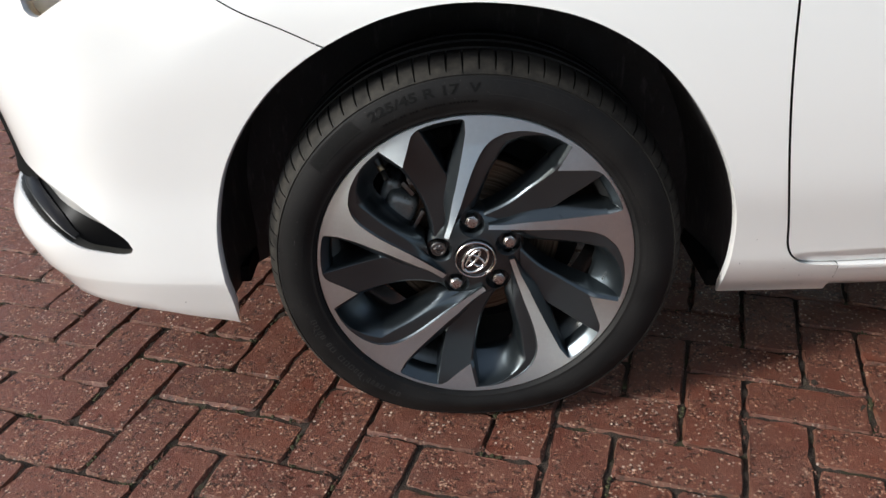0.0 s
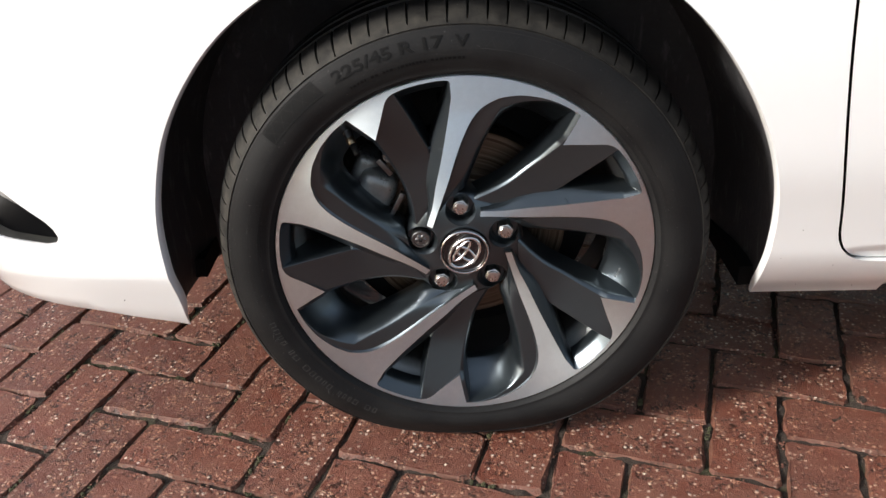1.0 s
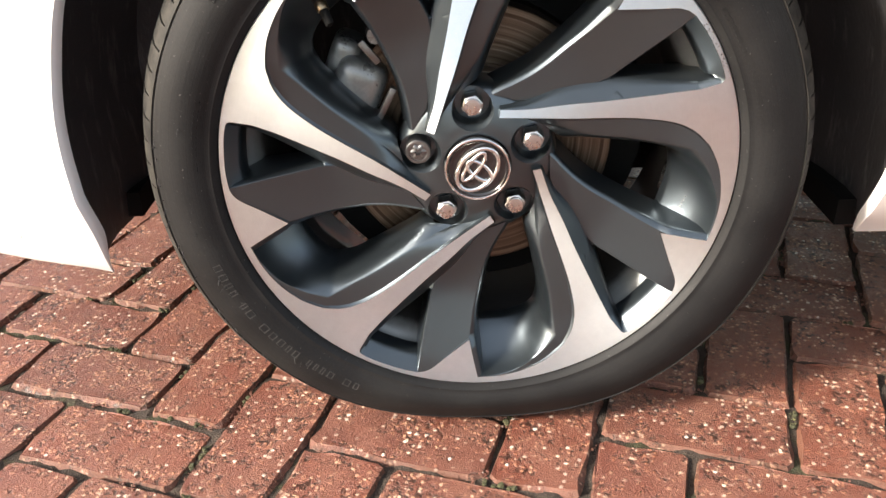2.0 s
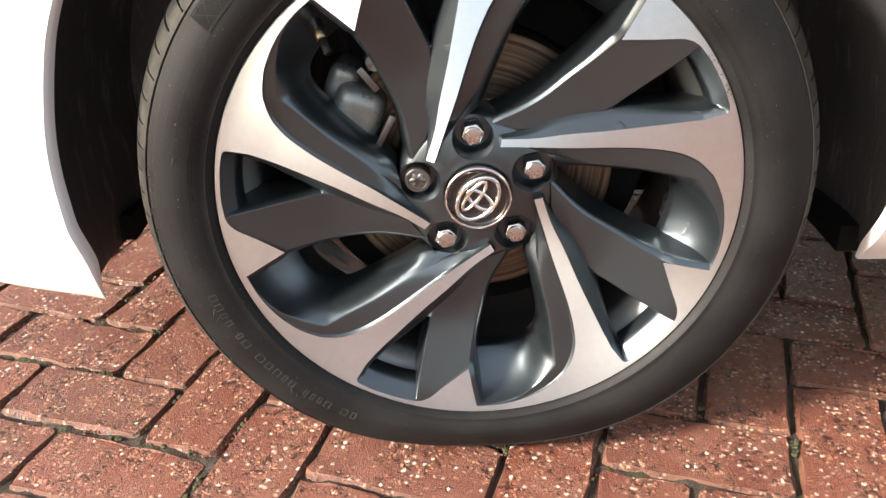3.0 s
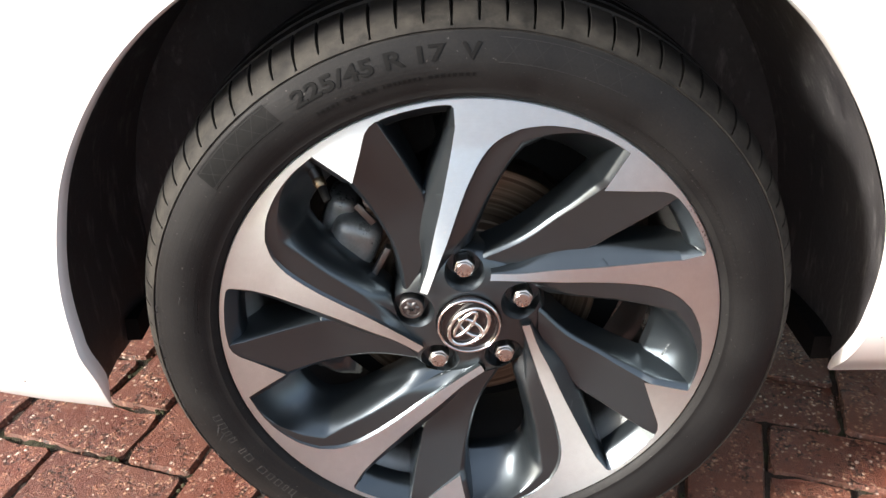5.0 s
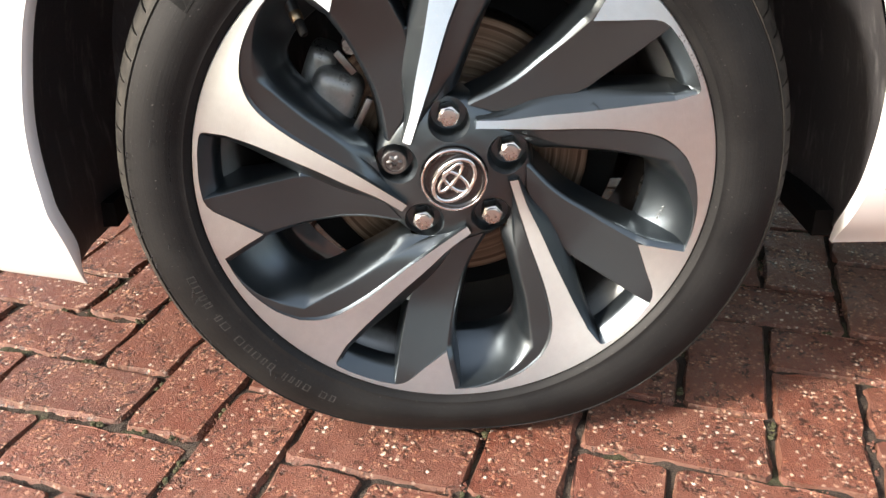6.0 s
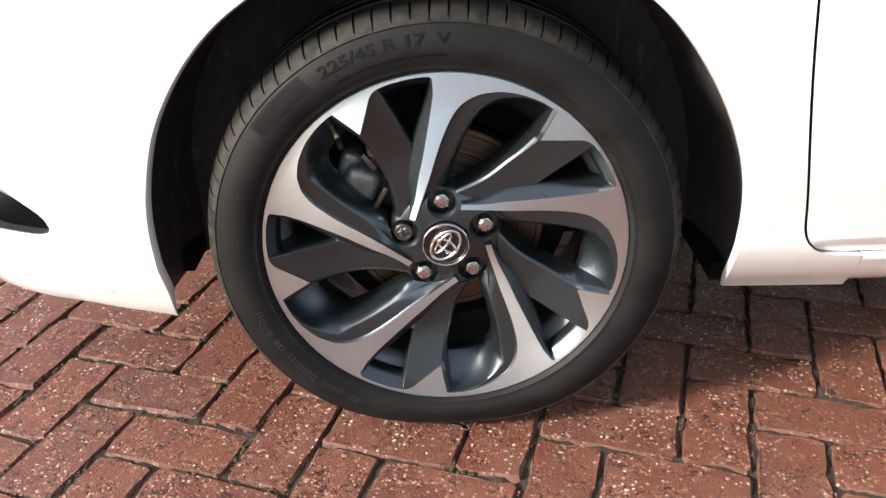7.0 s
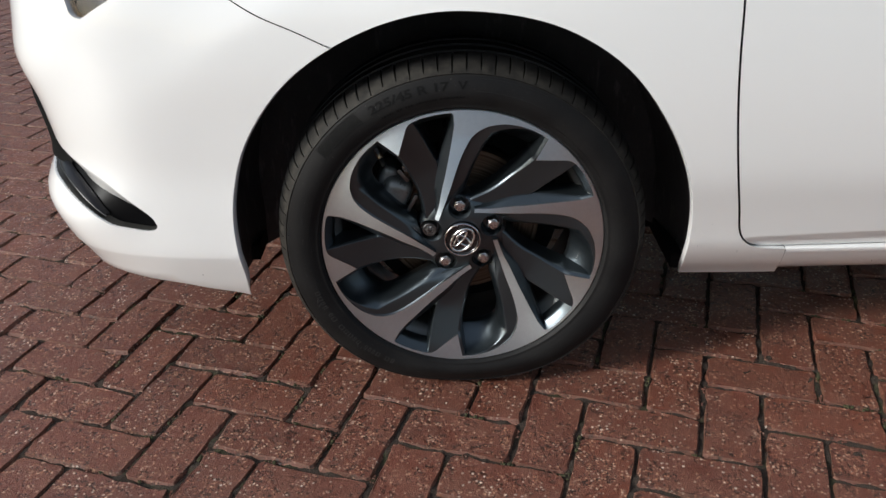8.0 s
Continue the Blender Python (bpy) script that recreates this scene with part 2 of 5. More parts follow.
    # crooked pits, with small pale grit beside them and a few larger stones
    crumbs = noise_tex(m, v, 112.0, 3.0, 0.70)
    pit = times(ramp(m, crumbs, [(0.535, (0, 0, 0)), (0.57, (1, 1, 1))]), rough_part)
    tone = mix(m, times(pit, (0.88, 0.88, 0.88)), tone, (0.028, 0.013, 0.009))
    lumps = ramp(m, crumbs, [(0.37, (1, 1, 1)), (0.42, (0, 0, 0))])
    grit, gc = specks(180.0, 0.20, 0.44)
    grit_on = times(mix(m, 0.6, times(grit, share(gc[0], 0.50)), lumps, "ADD"), rough_part)
    tone = mix(m, times(grit_on, (0.9, 0.9, 0.9)), tone, ramp(m, gc[2], [(0.0, (0.31, 0.11, 0.055)), (0.4, (0.44, 0.20, 0.115)), (0.75, (0.58, 0.34, 0.21)), (1.0, (0.74, 0.55, 0.42))]))
    stones, sc = specks(116.0, 0.17, 0.33)
    stone_on = times(times(stones, share(sc[0], 0.53)), mix(m, 0.42, rough_part, (1, 1, 1)))
    tone = mix(m, stone_on, tone, ramp(m, sc[2], [(0.0, (0.40, 0.17, 0.10)), (0.4, (0.56, 0.32, 0.21)), (0.75, (0.72, 0.52, 0.39)), (1.0, (0.86, 0.75, 0.64))]))
    # weathered grey on the worn edges below the face
    sep = node(m, "SeparateXYZ")
    geo = m.node_tree.nodes.new("ShaderNodeNewGeometry")
    link(m, geo.outputs["Normal"], sep.inputs[0])
    edge = ramp(m, sep.outputs[2], [(0.5, (0.45, 0.45, 0.45)), (0.9, (0, 0, 0))])
    tone = mix(m, edge, tone, ramp(m, grain, [(0.3, (0.045, 0.026, 0.017)), (0.7, (0.14, 0.078, 0.050))]))
    link(m, tone, shader(m).inputs["Base Color"])
    height = mix(m, times(pit, (0.8, 0.8, 0.8)), mix(m, 0.35, clouds, grain), (0.0, 0.0, 0.0))
    height = mix(m, mix(m, 0.5, stone_on, grit_on), height, (1.0, 1.0, 1.0))
    link(m, bump(m, height, 1.0, 0.0042).outputs[0], shader(m).inputs["Normal"])
    link(m, ramp(m, clouds, [(0.35, (0.34, 0.34, 0.34)), (0.65, (0.62, 0.62, 0.62))]), shader(m).inputs["Roughness"])
    return m


brick_mat = brick_material("red_paving_brick", False)
brick_far_mat = brick_material("red_paving_brick_far", True)


def joint_material():
    m = material("joint_sand", (0.04, 0.03, 0.025), 0.95)
    vec = coords(m)
    a, b = noise_tex(m, vec, 17.0, 5.0), noise_tex(m, vec, 600.0, 3.0)
    sand = ramp(m, b, [(0.3, (0.014, 0.010, 0.007)), (0.55, (0.048, 0.033, 0.023)), (0.78, (0.11, 0.076, 0.052))])
    moss = ramp(m, b, [(0.3, (0.014, 0.014, 0.006)), (0.7, (0.070, 0.066, 0.028))])
    col = mix(m, ramp(m, a, [(0.54, (0, 0, 0)), (0.62, (1, 1, 1))]), sand, moss)
    link(m, col, shader(m).inputs["Base Color"])
    link(m, bump(m, mix(m, 0.5, a, b), 1.0, 0.004).outputs[0], shader(m).inputs["Normal"])
    return m


joint_mat = joint_material()
moss_mat = worn("moss", (0.020, 0.021, 0.008), (0.075, 0.070, 0.028), 0.95, 120.0, bump_mm=2.0, fine=700)


# ------------------------------------------------------------------ mesh helpers
def link_mesh(name, bm, mat, smooth=True, angle=None):
    bmesh.ops.recalc_face_normals(bm, faces=bm.faces)
    me = bpy.data.meshes.new(name)
    bm.to_mesh(me)
    bm.free()
    me.materials.append(mat)
    for p in me.polygons:
        p.use_smooth = smooth
    if angle:
        me.set_sharp_from_angle(angle=radians(angle))
    return new(name, me)


def part(name, bm, mat, parent, label="", smooth=True, angle=40):
    ob = link_mesh(name, bm, mat, smooth, angle)
    ob.parent = parent
    if label:
        tagged(ob, label)
    return ob


def spline(points, count):
    """A smooth line through the points, with the number of places given, evenly spread."""
    p = np.array(points, float)
    ends = np.vstack([2 * p[0] - p[1], p, 2 * p[-1] - p[-2]])
    dense = []
    for i in range(1, len(ends) - 2):
        a, b, c, d = ends[i - 1:i + 3]
        for t in np.linspace(0, 1, 24, endpoint=False):
            dense.append(0.5 * (2 * b + (c - a) * t + (2 * a - 5 * b + 4 * c - d) * t * t + (3 * b - a - 3 * c + d) * t ** 3))
    dense.append(ends[-2])
    dense = np.array(dense)
    s = np.concatenate([[0], np.cumsum(np.linalg.norm(np.diff(dense, axis=0), axis=1))])
    at = np.linspace(0, s[-1], count)
    return np.stack([np.interp(at, s, dense[:, k]) for k in range(p.shape[1])], 1)


def curve_value(xs, ys, x):
    """A smooth value through the knots (rising xs)."""
    xs, ys = np.array(xs, float), np.array(ys, float)
    x = min(max(x, xs[0]), xs[-1])
    m = np.gradient(ys, xs)
    i = min(max(int(np.searchsorted(xs, x)) - 1, 0), len(xs) - 2)
    h = xs[i + 1] - xs[i]
    t = (x - xs[i]) / h
    return float((2 * t ** 3 - 3 * t * t + 1) * ys[i] + (t ** 3 - 2 * t * t + t) * h * m[i] + (3 * t * t - 2 * t ** 3) * ys[i + 1] + (t ** 3 - t * t) * h * m[i + 1])


def ease(a, b, x):
    t = min(max((x - a) / (b - a), 0.0), 1.0)
    return t * t * (3 - 2 * t)


def grid(bm, rows, closed=False):
    """Faces between rows of places that have the same count."""
    made = [[bm.verts.new(p) for p in row] for row in rows]
    for a, b in zip(made, made[1:]):
        n = len(a)
        for i in range(n if closed else n - 1):
            j = (i + 1) % n
            bm.faces.new((a[i], a[j], b[j], b[i]))
    return made


def merge(bm, dist=1e-5):
    bmesh.ops.remove_doubles(bm, verts=bm.verts, dist=dist)
    bmesh.ops.dissolve_degenerate(bm, edges=bm.edges, dist=1e-6)


def lathe(profile, count=192, closed=False):
    """Turned about the y axis. Profile: (radius, y)."""
    bm = bmesh.new()
    rows = []
    for r, y in profile:
        rows.append([(r * math.cos(2 * math.pi * i / count), y, r * math.sin(2 * math.pi * i / count)) for i in range(count)])
    grid(bm, rows, True)
    if closed:
        for row_r, row_y in (profile[0], profile[-1]):
            vs = [v for v in bm.verts if abs(v.co.y - row_y) < 1e-7 and abs(math.hypot(v.co.x, v.co.z) - row_r) < 1e-6]
            if row_r > 1e-6 and len(vs) >= 3:
                vs.sort(key=lambda v: math.atan2(v.co.z, v.co.x))
                bm.faces.new(vs)
    merge(bm)
    return bm


def box(bm, centre, size, turn=None, bevel=0.0, segments=2):
    made = bmesh.ops.create_cube(bm, size=1.0)["verts"]
    m = Matrix.Translation(centre) @ (turn.to_4x4() if turn else Matrix()) @ Matrix.Diagonal((*size, 1))
    bmesh.ops.transform(bm, matrix=m, verts=made)
    if bevel:
        edges = {e for v in made for e in v.link_edges}
        bmesh.ops.bevel(bm, geom=list(edges), offset=bevel, segments=segments, affect="EDGES", profile=0.6)


def tube(bm, points, radius, sides=10, caps=True):
    """A round rod along a line of places; radius may be a list."""
    pts = [Vector(p) for p in points]
    rad = radius if isinstance(radius, (list, tuple)) else [radius] * len(pts)
    rows = []
    up = Vector((0.13, 0.31, 0.94)).normalized()
    for i, p in enumerate(pts):
        d = (pts[min(i + 1, len(pts) - 1)] - pts[max(i - 1, 0)]).normalized()
        a = d.cross(up).normalized()
        b = d.cross(a)
        rows.append([p + (a * math.cos(2 * math.pi * k / sides) + b * math.sin(2 * math.pi * k / sides)) * rad[i] for k in range(sides)])
    made = grid(bm, rows, True)
    if caps:
        bm.faces.new(made[0])
        bm.faces.new(made[-1])


# ------------------------------------------------------------------ the car's flank as a form
HUB_Z, CAMBER = 0.3018, 0.0112
PLAN = spline([(3.3, -0.020), (2.6, -0.052), (1.9, -0.062), (1.4, -0.063), (0.9, -0.064), (0.45, -0.063), (0.2, -0.058), (0.0, -0.048), (-0.19, -0.031), (-0.38, -0.013), (-0.53, 0.003), (-0.62, 0.033),
               (-0.69, 0.083), (-0.742, 0.155), (-0.778, 0.25), (-0.805, 0.37), (-0.83, 0.56), (-0.84, 0.86)], 900)
PLAN_S = np.concatenate([[0], np.cumsum(np.linalg.norm(np.diff(PLAN, axis=0), axis=1))])
PLAN_T = np.gradient(PLAN, axis=0)
PLAN_T /= np.linalg.norm(PLAN_T, axis=1)[:, None]
FRONT_D = ([0.16, 0.18, 0.2, 0.24, 0.272, 0.278, 0.3, 0.36, 0.42, 0.5, 0.62, 0.7, 0.76, 0.82, 0.96], [0.075, 0.058, 0.046, 0.0290, 0.0163, 0.0144, 0.0135, 0.013, 0.014, 0.008, 0.0, 0.006, 0.022, 0.05, 0.16])
REAR_D = ([0.16, 0.2, 0.24, 0.29, 0.32, 0.36, 0.42, 0.5, 0.65, 0.75, 0.96], [0.15, 0.118, 0.082, 0.052, 0.043, 0.031, 0.013, 0.002, -0.002, 0.004, 0.03])


def s_at_x(x):
    return float(np.interp(-x, -PLAN[:, 0], PLAN_S))


def flank_at(s, z):
    """A place on the flank, by the way along the plan line from the back, and the height."""
    x, y = (float(np.interp(s, PLAN_S, PLAN[:, k])) for k in (0, 1))
    tx, ty = (float(np.interp(s, PLAN_S, PLAN_T[:, k])) for k in (0, 1))
    w = ease(-0.25, 0.32, x)
    d = curve_value(*FRONT_D, z) * (1 - w) + curve_value(*REAR_D, z) * w
    front = ease(-0.52, -0.68, x)
    d -= front * 0.026 * math.exp(-((z - 0.345) / (0.05 if z > 0.345 else 0.066)) ** 2)
    d += front * 0.008 * ease(0.62, 0.42, z) * ease(0.34, 0.42, z)
    d -= ease(-0.60, -0.74, x) * 0.009 * math.exp(-((z - 0.60) / 0.05) ** 2)
    # the flare round the arch ends in a crease; above it the skin leans back
    over = (x + 0.39) * -0.488 + (z - 0.635) * 0.873
    soft = 0.006 + 0.05 * ease(-0.34, -0.52, x)
    over = 0.5 * (over + math.hypot(over, soft))
    d += 0.13 * over / (1 + (over / 0.075) ** 3) ** (1 / 3) * ease(0.48, 0.60, z) * ease(-0.72, -0.58, x)
    return Vector((x + ty * d, y - tx * d, z))


def flank(x, z):
    return flank_at(s_at_x(x), z)


ARCH = spline([(-0.384, 0.180), (-0.375, 0.235), (-0.380, 0.29), (-0.383, 0.335), (-0.377, 0.385), (-0.365, 0.432), (-0.349, 0.477), (-0.326, 0.517), (-0.300, 0.554),
               (-0.264, 0.596), (-0.228, 0.623), (-0.191, 0.646), (-0.126, 0.677), (-0.05, 0.696), (-0.002, 0.699), (0.082, 0.691), (0.149, 0.6745), (0.221, 0.634), (0.252, 0.610),
               (0.281, 0.5745), (0.301, 0.546), (0.328, 0.503), (0.354, 0.446), (0.374, 0.379), (0.383, 0.318), (0.380, 0.262), (0.391, 0.199)], 200)
for _ in range(60):  # even out the edge's line
    ARCH[1:-1] = 0.5 * ARCH[1:-1] + 0.25 * (ARCH[:-2] + ARCH[2:])
ARCH[:, 0] -= 0.0055 * np.clip((0.66 - ARCH[:, 1]) / 0.2, 0, 1) * (ARCH[:, 0] < 0)
I_SEAM = int(np.argmin(np.hypot(ARCH[:, 0] + 0.191, ARCH[:, 1] - 0.646)))
SEAM = spline([tuple(ARCH[I_SEAM]), (-0.245, 0.667), (-0.30, 0.690), (-0.345, 0.715), (-0.42, 0.765), (-0.47, 0.80)], 30)
DOOR_SEAM = spline([(0.386, 0.955), (0.395, 0.80), (0.401, 0.704), (0.405, 0.625), (0.414, 0.54), (0.431, 0.442), (0.450, 0.365), (0.461, 0.320), (0.476, 0.296), (0.501, 0.2812), (0.549, 0.2765)], 60)

# ------------------------------------------------------------------ ground
def quad_sheet(x0, y0, x1, y1, z, nx, ny):
    bm = bmesh.new()
    grid(bm, [[(x0 + (x1 - x0) * i / nx, y0 + (y1 - y0) * j / ny, z) for i in range(nx + 1)] for j in range(ny + 1)])
    return bm


# Unseen ground; a dark neutral grey chosen for what the wheel reflects.
far_mat = worn("unseen_far_grey", (0.042, 0.042, 0.044), (0.065, 0.065, 0.067), 0.85, 4.0, bump_mm=2.0, fine=60)
ground = tagged(link_mesh("ground", quad_sheet(-300, -300, 300, 300, -0.06, 8, 8), far_mat), "flat ground reaching to the horizon", "ground", kind="structure")


def bed_mesh():
    """The sand bed that shows in the joints, uneven where the camera comes near."""
    xs = sorted({round(x, 4) for x in list(np.arange(-4.6, -1.3, 0.15)) + list(np.arange(-1.3, 1.25, 0.0085)) + list(np.arange(1.25, 5.0, 0.15))})
    ys = sorted({round(y, 4) for y in list(np.arange(-2.4, -0.75, 0.15)) + list(np.arange(-0.75, 0.75, 0.0085)) + list(np.arange(0.75, 5.7, 0.15))})
    rows = []
    for y in ys:
        row = []
        for x in xs:
            h = noise.noise(Vector((x * 38, y * 38, 0.3))) * 0.0032 + noise.noise(Vector((x * 130, y * 130, 4.0))) * 0.0016
            row.append((x, y, min(-0.0062 + h * 1.6, -0.0018)))
        rows.append(row)
    verts = [p for row in rows for p in row]
    w = len(xs)
    faces = [(j * w + i, j * w + i + 1, (j + 1) * w + i + 1, (j + 1) * w + i) for j in range(len(ys) - 1) for i in range(w - 1)]
    me = bpy.data.meshes.new("pavement")
    me.from_pydata(verts, [], faces)
    me.materials.append(joint_mat)
    return me


pavement = tagged(new("pavement", bed_mesh()), "red block paving laid in herringbone with mossy sand joints", "pavement", kind="structure")

# ------------------------------------------------------------------ car
car = tagged(new("car"), "white hatchback car parked on red block paving", "car")


def panel(name, rows, label, angle=40):
    bm = bmesh.new()
    grid(bm, rows)
    merge(bm)
    return part(name, bm, paint, car, label, angle=angle)


FOG_HOLE = spline([(-0.5185, 0.3375), (-0.522, 0.3475), (-0.534, 0.361), (-0.572, 0.390), (-0.607, 0.411), (-0.647, 0.426), (-0.690, 0.439), (-0.725, 0.452), (-0.752, 0.485), (-0.772, 0.535), (-0.79, 0.58)], 32).tolist() + \
    spline([(-0.80, 0.42), (-0.780, 0.395), (-0.747, 0.387), (-0.714, 0.385), (-0.675, 0.376), (-0.638, 0.361), (-0.612, 0.345), (-0.595, 0.336), (-0.564, 0.330), (-0.540, 0.3268), (-0.526, 0.3290), (-0.5195, 0.3330), (-0.5185, 0.3375)], 38)[:-1].tolist()
LAMP_HOLE = [(-0.580, 0.683), (-0.592, 0.685), (-0.600, 0.692), (-0.606, 0.71), (-0.625, 0.75), (-0.65, 0.792), (-0.44, 0.792), (-0.468, 0.755), (-0.500, 0.731), (-0.529, 0.711), (-0.558, 0.6955)]


def inside(p, poly):
    hit = False
    for (x0, y0), (x1, y1) in zip(poly, poly[1:] + poly[:1]):
        if (y0 > p[1]) != (y1 > p[1]) and p[0] < (x1 - x0) * (p[1] - y0) / (y1 - y0) + x0:
            hit = not hit
    return hit


def on_plan(loop):
    return [(s_at_x(x), z) for x, z in loop]


def low_edge(sv):
    """Height of the bumper's lower edge, which rises from the arch to the front."""
    x = float(np.interp(sv, PLAN_S, PLAN[:, 0]))
    return curve_value([0.0, 0.384, 0.41, 0.454, 0.50, 0.56, 0.62, 0.70, 0.90], [0.1805, 0.1805, 0.188, 0.199, 0.2105, 0.217, 0.222, 0.224, 0.225], -x)


def bumper_mesh():
    """The bumper's skin with the openings for the fog lamp trim and the headlight."""
    from mathutils.geometry import delaunay_2d_cdt
    s_end = float(PLAN_S[-1])
    outline = on_plan([tuple(p) for p in ARCH[:I_SEAM + 1]]) + [(s_at_x(x - 0.0004), z) for x, z in SEAM[1:]]
    s_top = outline[-1][0]
    outline += [(s_top + (s_end - s_top) * k / 40, 0.80) for k in range(1, 41)]
    outline += [(s_end, z) for z in np.linspace(0.78, 0.24, 20)]
    s_low = outline[0][0]
    low = [(sv, low_edge(sv)) for sv in np.linspace(s_end, s_low, 61)]
    outline += low[:-1]
    holes = [on_plan(FOG_HOLE), on_plan(LAMP_HOLE)]
    verts, edges = [], []
    for loop in [outline] + holes:
        base = len(verts)
        verts += loop
        edges += [(base + i, base + (i + 1) % len(loop)) for i in range(len(loop))]
    far = lambda p, loop: min((p[0] - q[0]) ** 2 + (p[1] - q[1]) ** 2 for q in loop) > 0.008 ** 2
    for z in [0.2685, 0.2745, 0.2800] + [z for z in np.arange(0.19, 0.80, 0.0155) if not 0.263 < z < 0.285]:
        for sv in np.arange(outline[0][0] - 0.25, s_end, 0.019):
            p = (float(sv), float(z))
            if inside(p, outline) and all(not inside(p, h) for h in holes) and all(far(p, l) for l in [outline] + holes):
                verts.append(p)
    done = delaunay_2d_cdt([Vector(v) for v in verts], edges, [], 0, 1e-6)
    bm = bmesh.new()
    made = [bm.verts.new(flank_at(v.x, v.y)) for v in done[0]]
    for f in done[2]:
        c = (sum(done[0][i].x for i in f) / len(f), sum(done[0][i].y for i in f) / len(f))
        if inside(c, outline) and all(not inside(c, h) for h in holes):
            bm.faces.new([made[i] for i in f])
    bmesh.ops.delete(bm, geom=[v for v in bm.verts if not v.link_faces], context="VERTS")
    # turned-in lips of the openings and of the lower edge
    for loop, depth in ((holes[0], 0.0045), (holes[1], 0.012)):
        ring = loop + loop[:1]
        rows = []
        for k in (0.0, 0.15, 1.0):
            rows.append([inward(sv, z, depth * k) for sv, z in ring])
        grid(bm, rows)
    grid(bm, [[inward(sv, z, d * min(1.0, (60 - i) / 8)) + Vector((0, 0, up * min(1.0, (60 - i) / 4))) for i, (sv, z) in enumerate(low)] for d, up in ((0, 0), (0.003, -0.002), (0.03, 0.0))])
    merge(bm, 2e-5)
    return bm


def inward(sv, z, depth):
    """A place behind the flank's skin."""
    p = flank_at(sv, z)
    tx, ty = (float(np.interp(sv, PLAN_S, PLAN_T[:, k])) for k in (0, 1))
    return p + Vector((ty, -tx, 0)) * depth


def edge_return(name, pts, depth, lip):
    """The narrow flange that turns in from an edge of the wheel arch."""
    bm = bmesh.new()
    rows = []
    c = Vector((0, 0, 0.31))
    for off, out in ((0.0, 0.0), (0.0010, -0.15 * lip), (0.0035, -0.6 * lip), (0.008, -lip), (depth, -lip), (depth, 0.012)):
        row = []
        for x, z in pts:
            p = flank(x, z)
            d = Vector((x, 0, z - 0.31)).normalized()
            taper = 0.12 + 0.88 * ease(0.182, 0.235, z)
            row.append(p + Vector((0, off * taper, 0)) + d * out * taper)
        rows.append(row)
    grid(bm, rows)
    return part(name, bm, paint, car)


bumper = part("front_bumper", bumper_mesh(), paint, car, "white painted front bumper with a lamp opening", angle=35)
edge_return("bumper_edge", ARCH[:I_SEAM + 1], 0.018, 0.0024)


def fender_rows():
    keys = [((-0.191, 0.646), (-0.1915, 0.6485)), ((-0.126, 0.677), (-0.345, 0.719)), ((-0.002, 0.699), (-0.47, 0.805)), ((0.149, 0.6745), (-0.1, 0.955)), ((0.252, 0.610), (0.382, 0.955)),
            ((0.297, 0.543), (0.397, 0.704)), ((0.350, 0.445), (0.410, 0.54)), ((0.371, 0.378), (0.446, 0.365)), ((0.380, 0.300), (0.472, 0.297)), ((0.381, 0.262), (0.5500, 0.2758)), ((0.391, 0.199), (0.5665, 0.195))]
    ia = [int(np.argmin(np.hypot(ARCH[:, 0] - a[0], ARCH[:, 1] - a[1]))) for a, _ in keys]
    outer_path = [np.array(k[1]) for k in keys]
    seam = SEAM + np.array([0.0006, 0.0016])
    door = DOOR_SEAM + np.array([-0.0017, -0.0007])
    rows = []
    for n in range(len(keys) - 1):
        steps = 14
        for k in range(steps + (n == len(keys) - 2)):
            t = k / steps
            idx = ia[n] + (ia[n + 1] - ia[n]) * t
            a = np.array([np.interp(idx, range(len(ARCH)), ARCH[:, q]) for q in (0, 1)])
            b = outer_path[n] * (1 - t) + outer_path[n + 1] * t
            if n < 2:
                b[1] = np.interp(-b[0], -seam[:, 0], seam[:, 1])
            elif 4 <= n < 8 and b[1] < 0.955:
                b[0] = np.interp(-b[1], -door[:, 1], door[:, 0])
            elif n == 8:
                b[1] = np.interp(b[0], door[-24:, 0], door[-24:, 1])
            row = [flank(*(a + (b - a) * v)) for v in np.linspace(0, 1, 22)]
            rows.append(row + [row[-1] + Vector((0, 0.0006, 0)), row[-1] + Vector((0, 0.011 if n >= 4 else 0.002, 0))])
    return rows


panel("front_wing", fender_rows(), "white painted front wing round the wheel arch")
edge_return("wing_edge", ARCH[I_SEAM:], 0.016, 0.0010)


def door_place(x, z):
    p = flank(x, z)
    p.y += 0.36 * max(0.0, 0.306 + 0.04 * min(x - 0.5, 0.5) - z) * ease(0.455, 0.50, x)
    return p


def door_rows():
    rows = []
    for z in list(np.linspace(0.2780, 0.345, 24)) + [0.355] + list(np.linspace(0.37, 0.955, 30)):
        x0 = float(np.interp(-z, -DOOR_SEAM[:, 1], DOOR_SEAM[:, 0])) + 0.0017
        rows.append([door_place(x0 + (1.447 - x0) * (k / 24) ** 1.4, z) for k in range(25)])
    return rows


panel("door", door_rows(), "white painted front door with a crease along its foot", 9)
panel("rear_side", [[door_place(x, z) for x in np.linspace(1.450, 3.29, 20)] for z in np.linspace(0.278, 0.955, 20)], "white painted rear side panel")


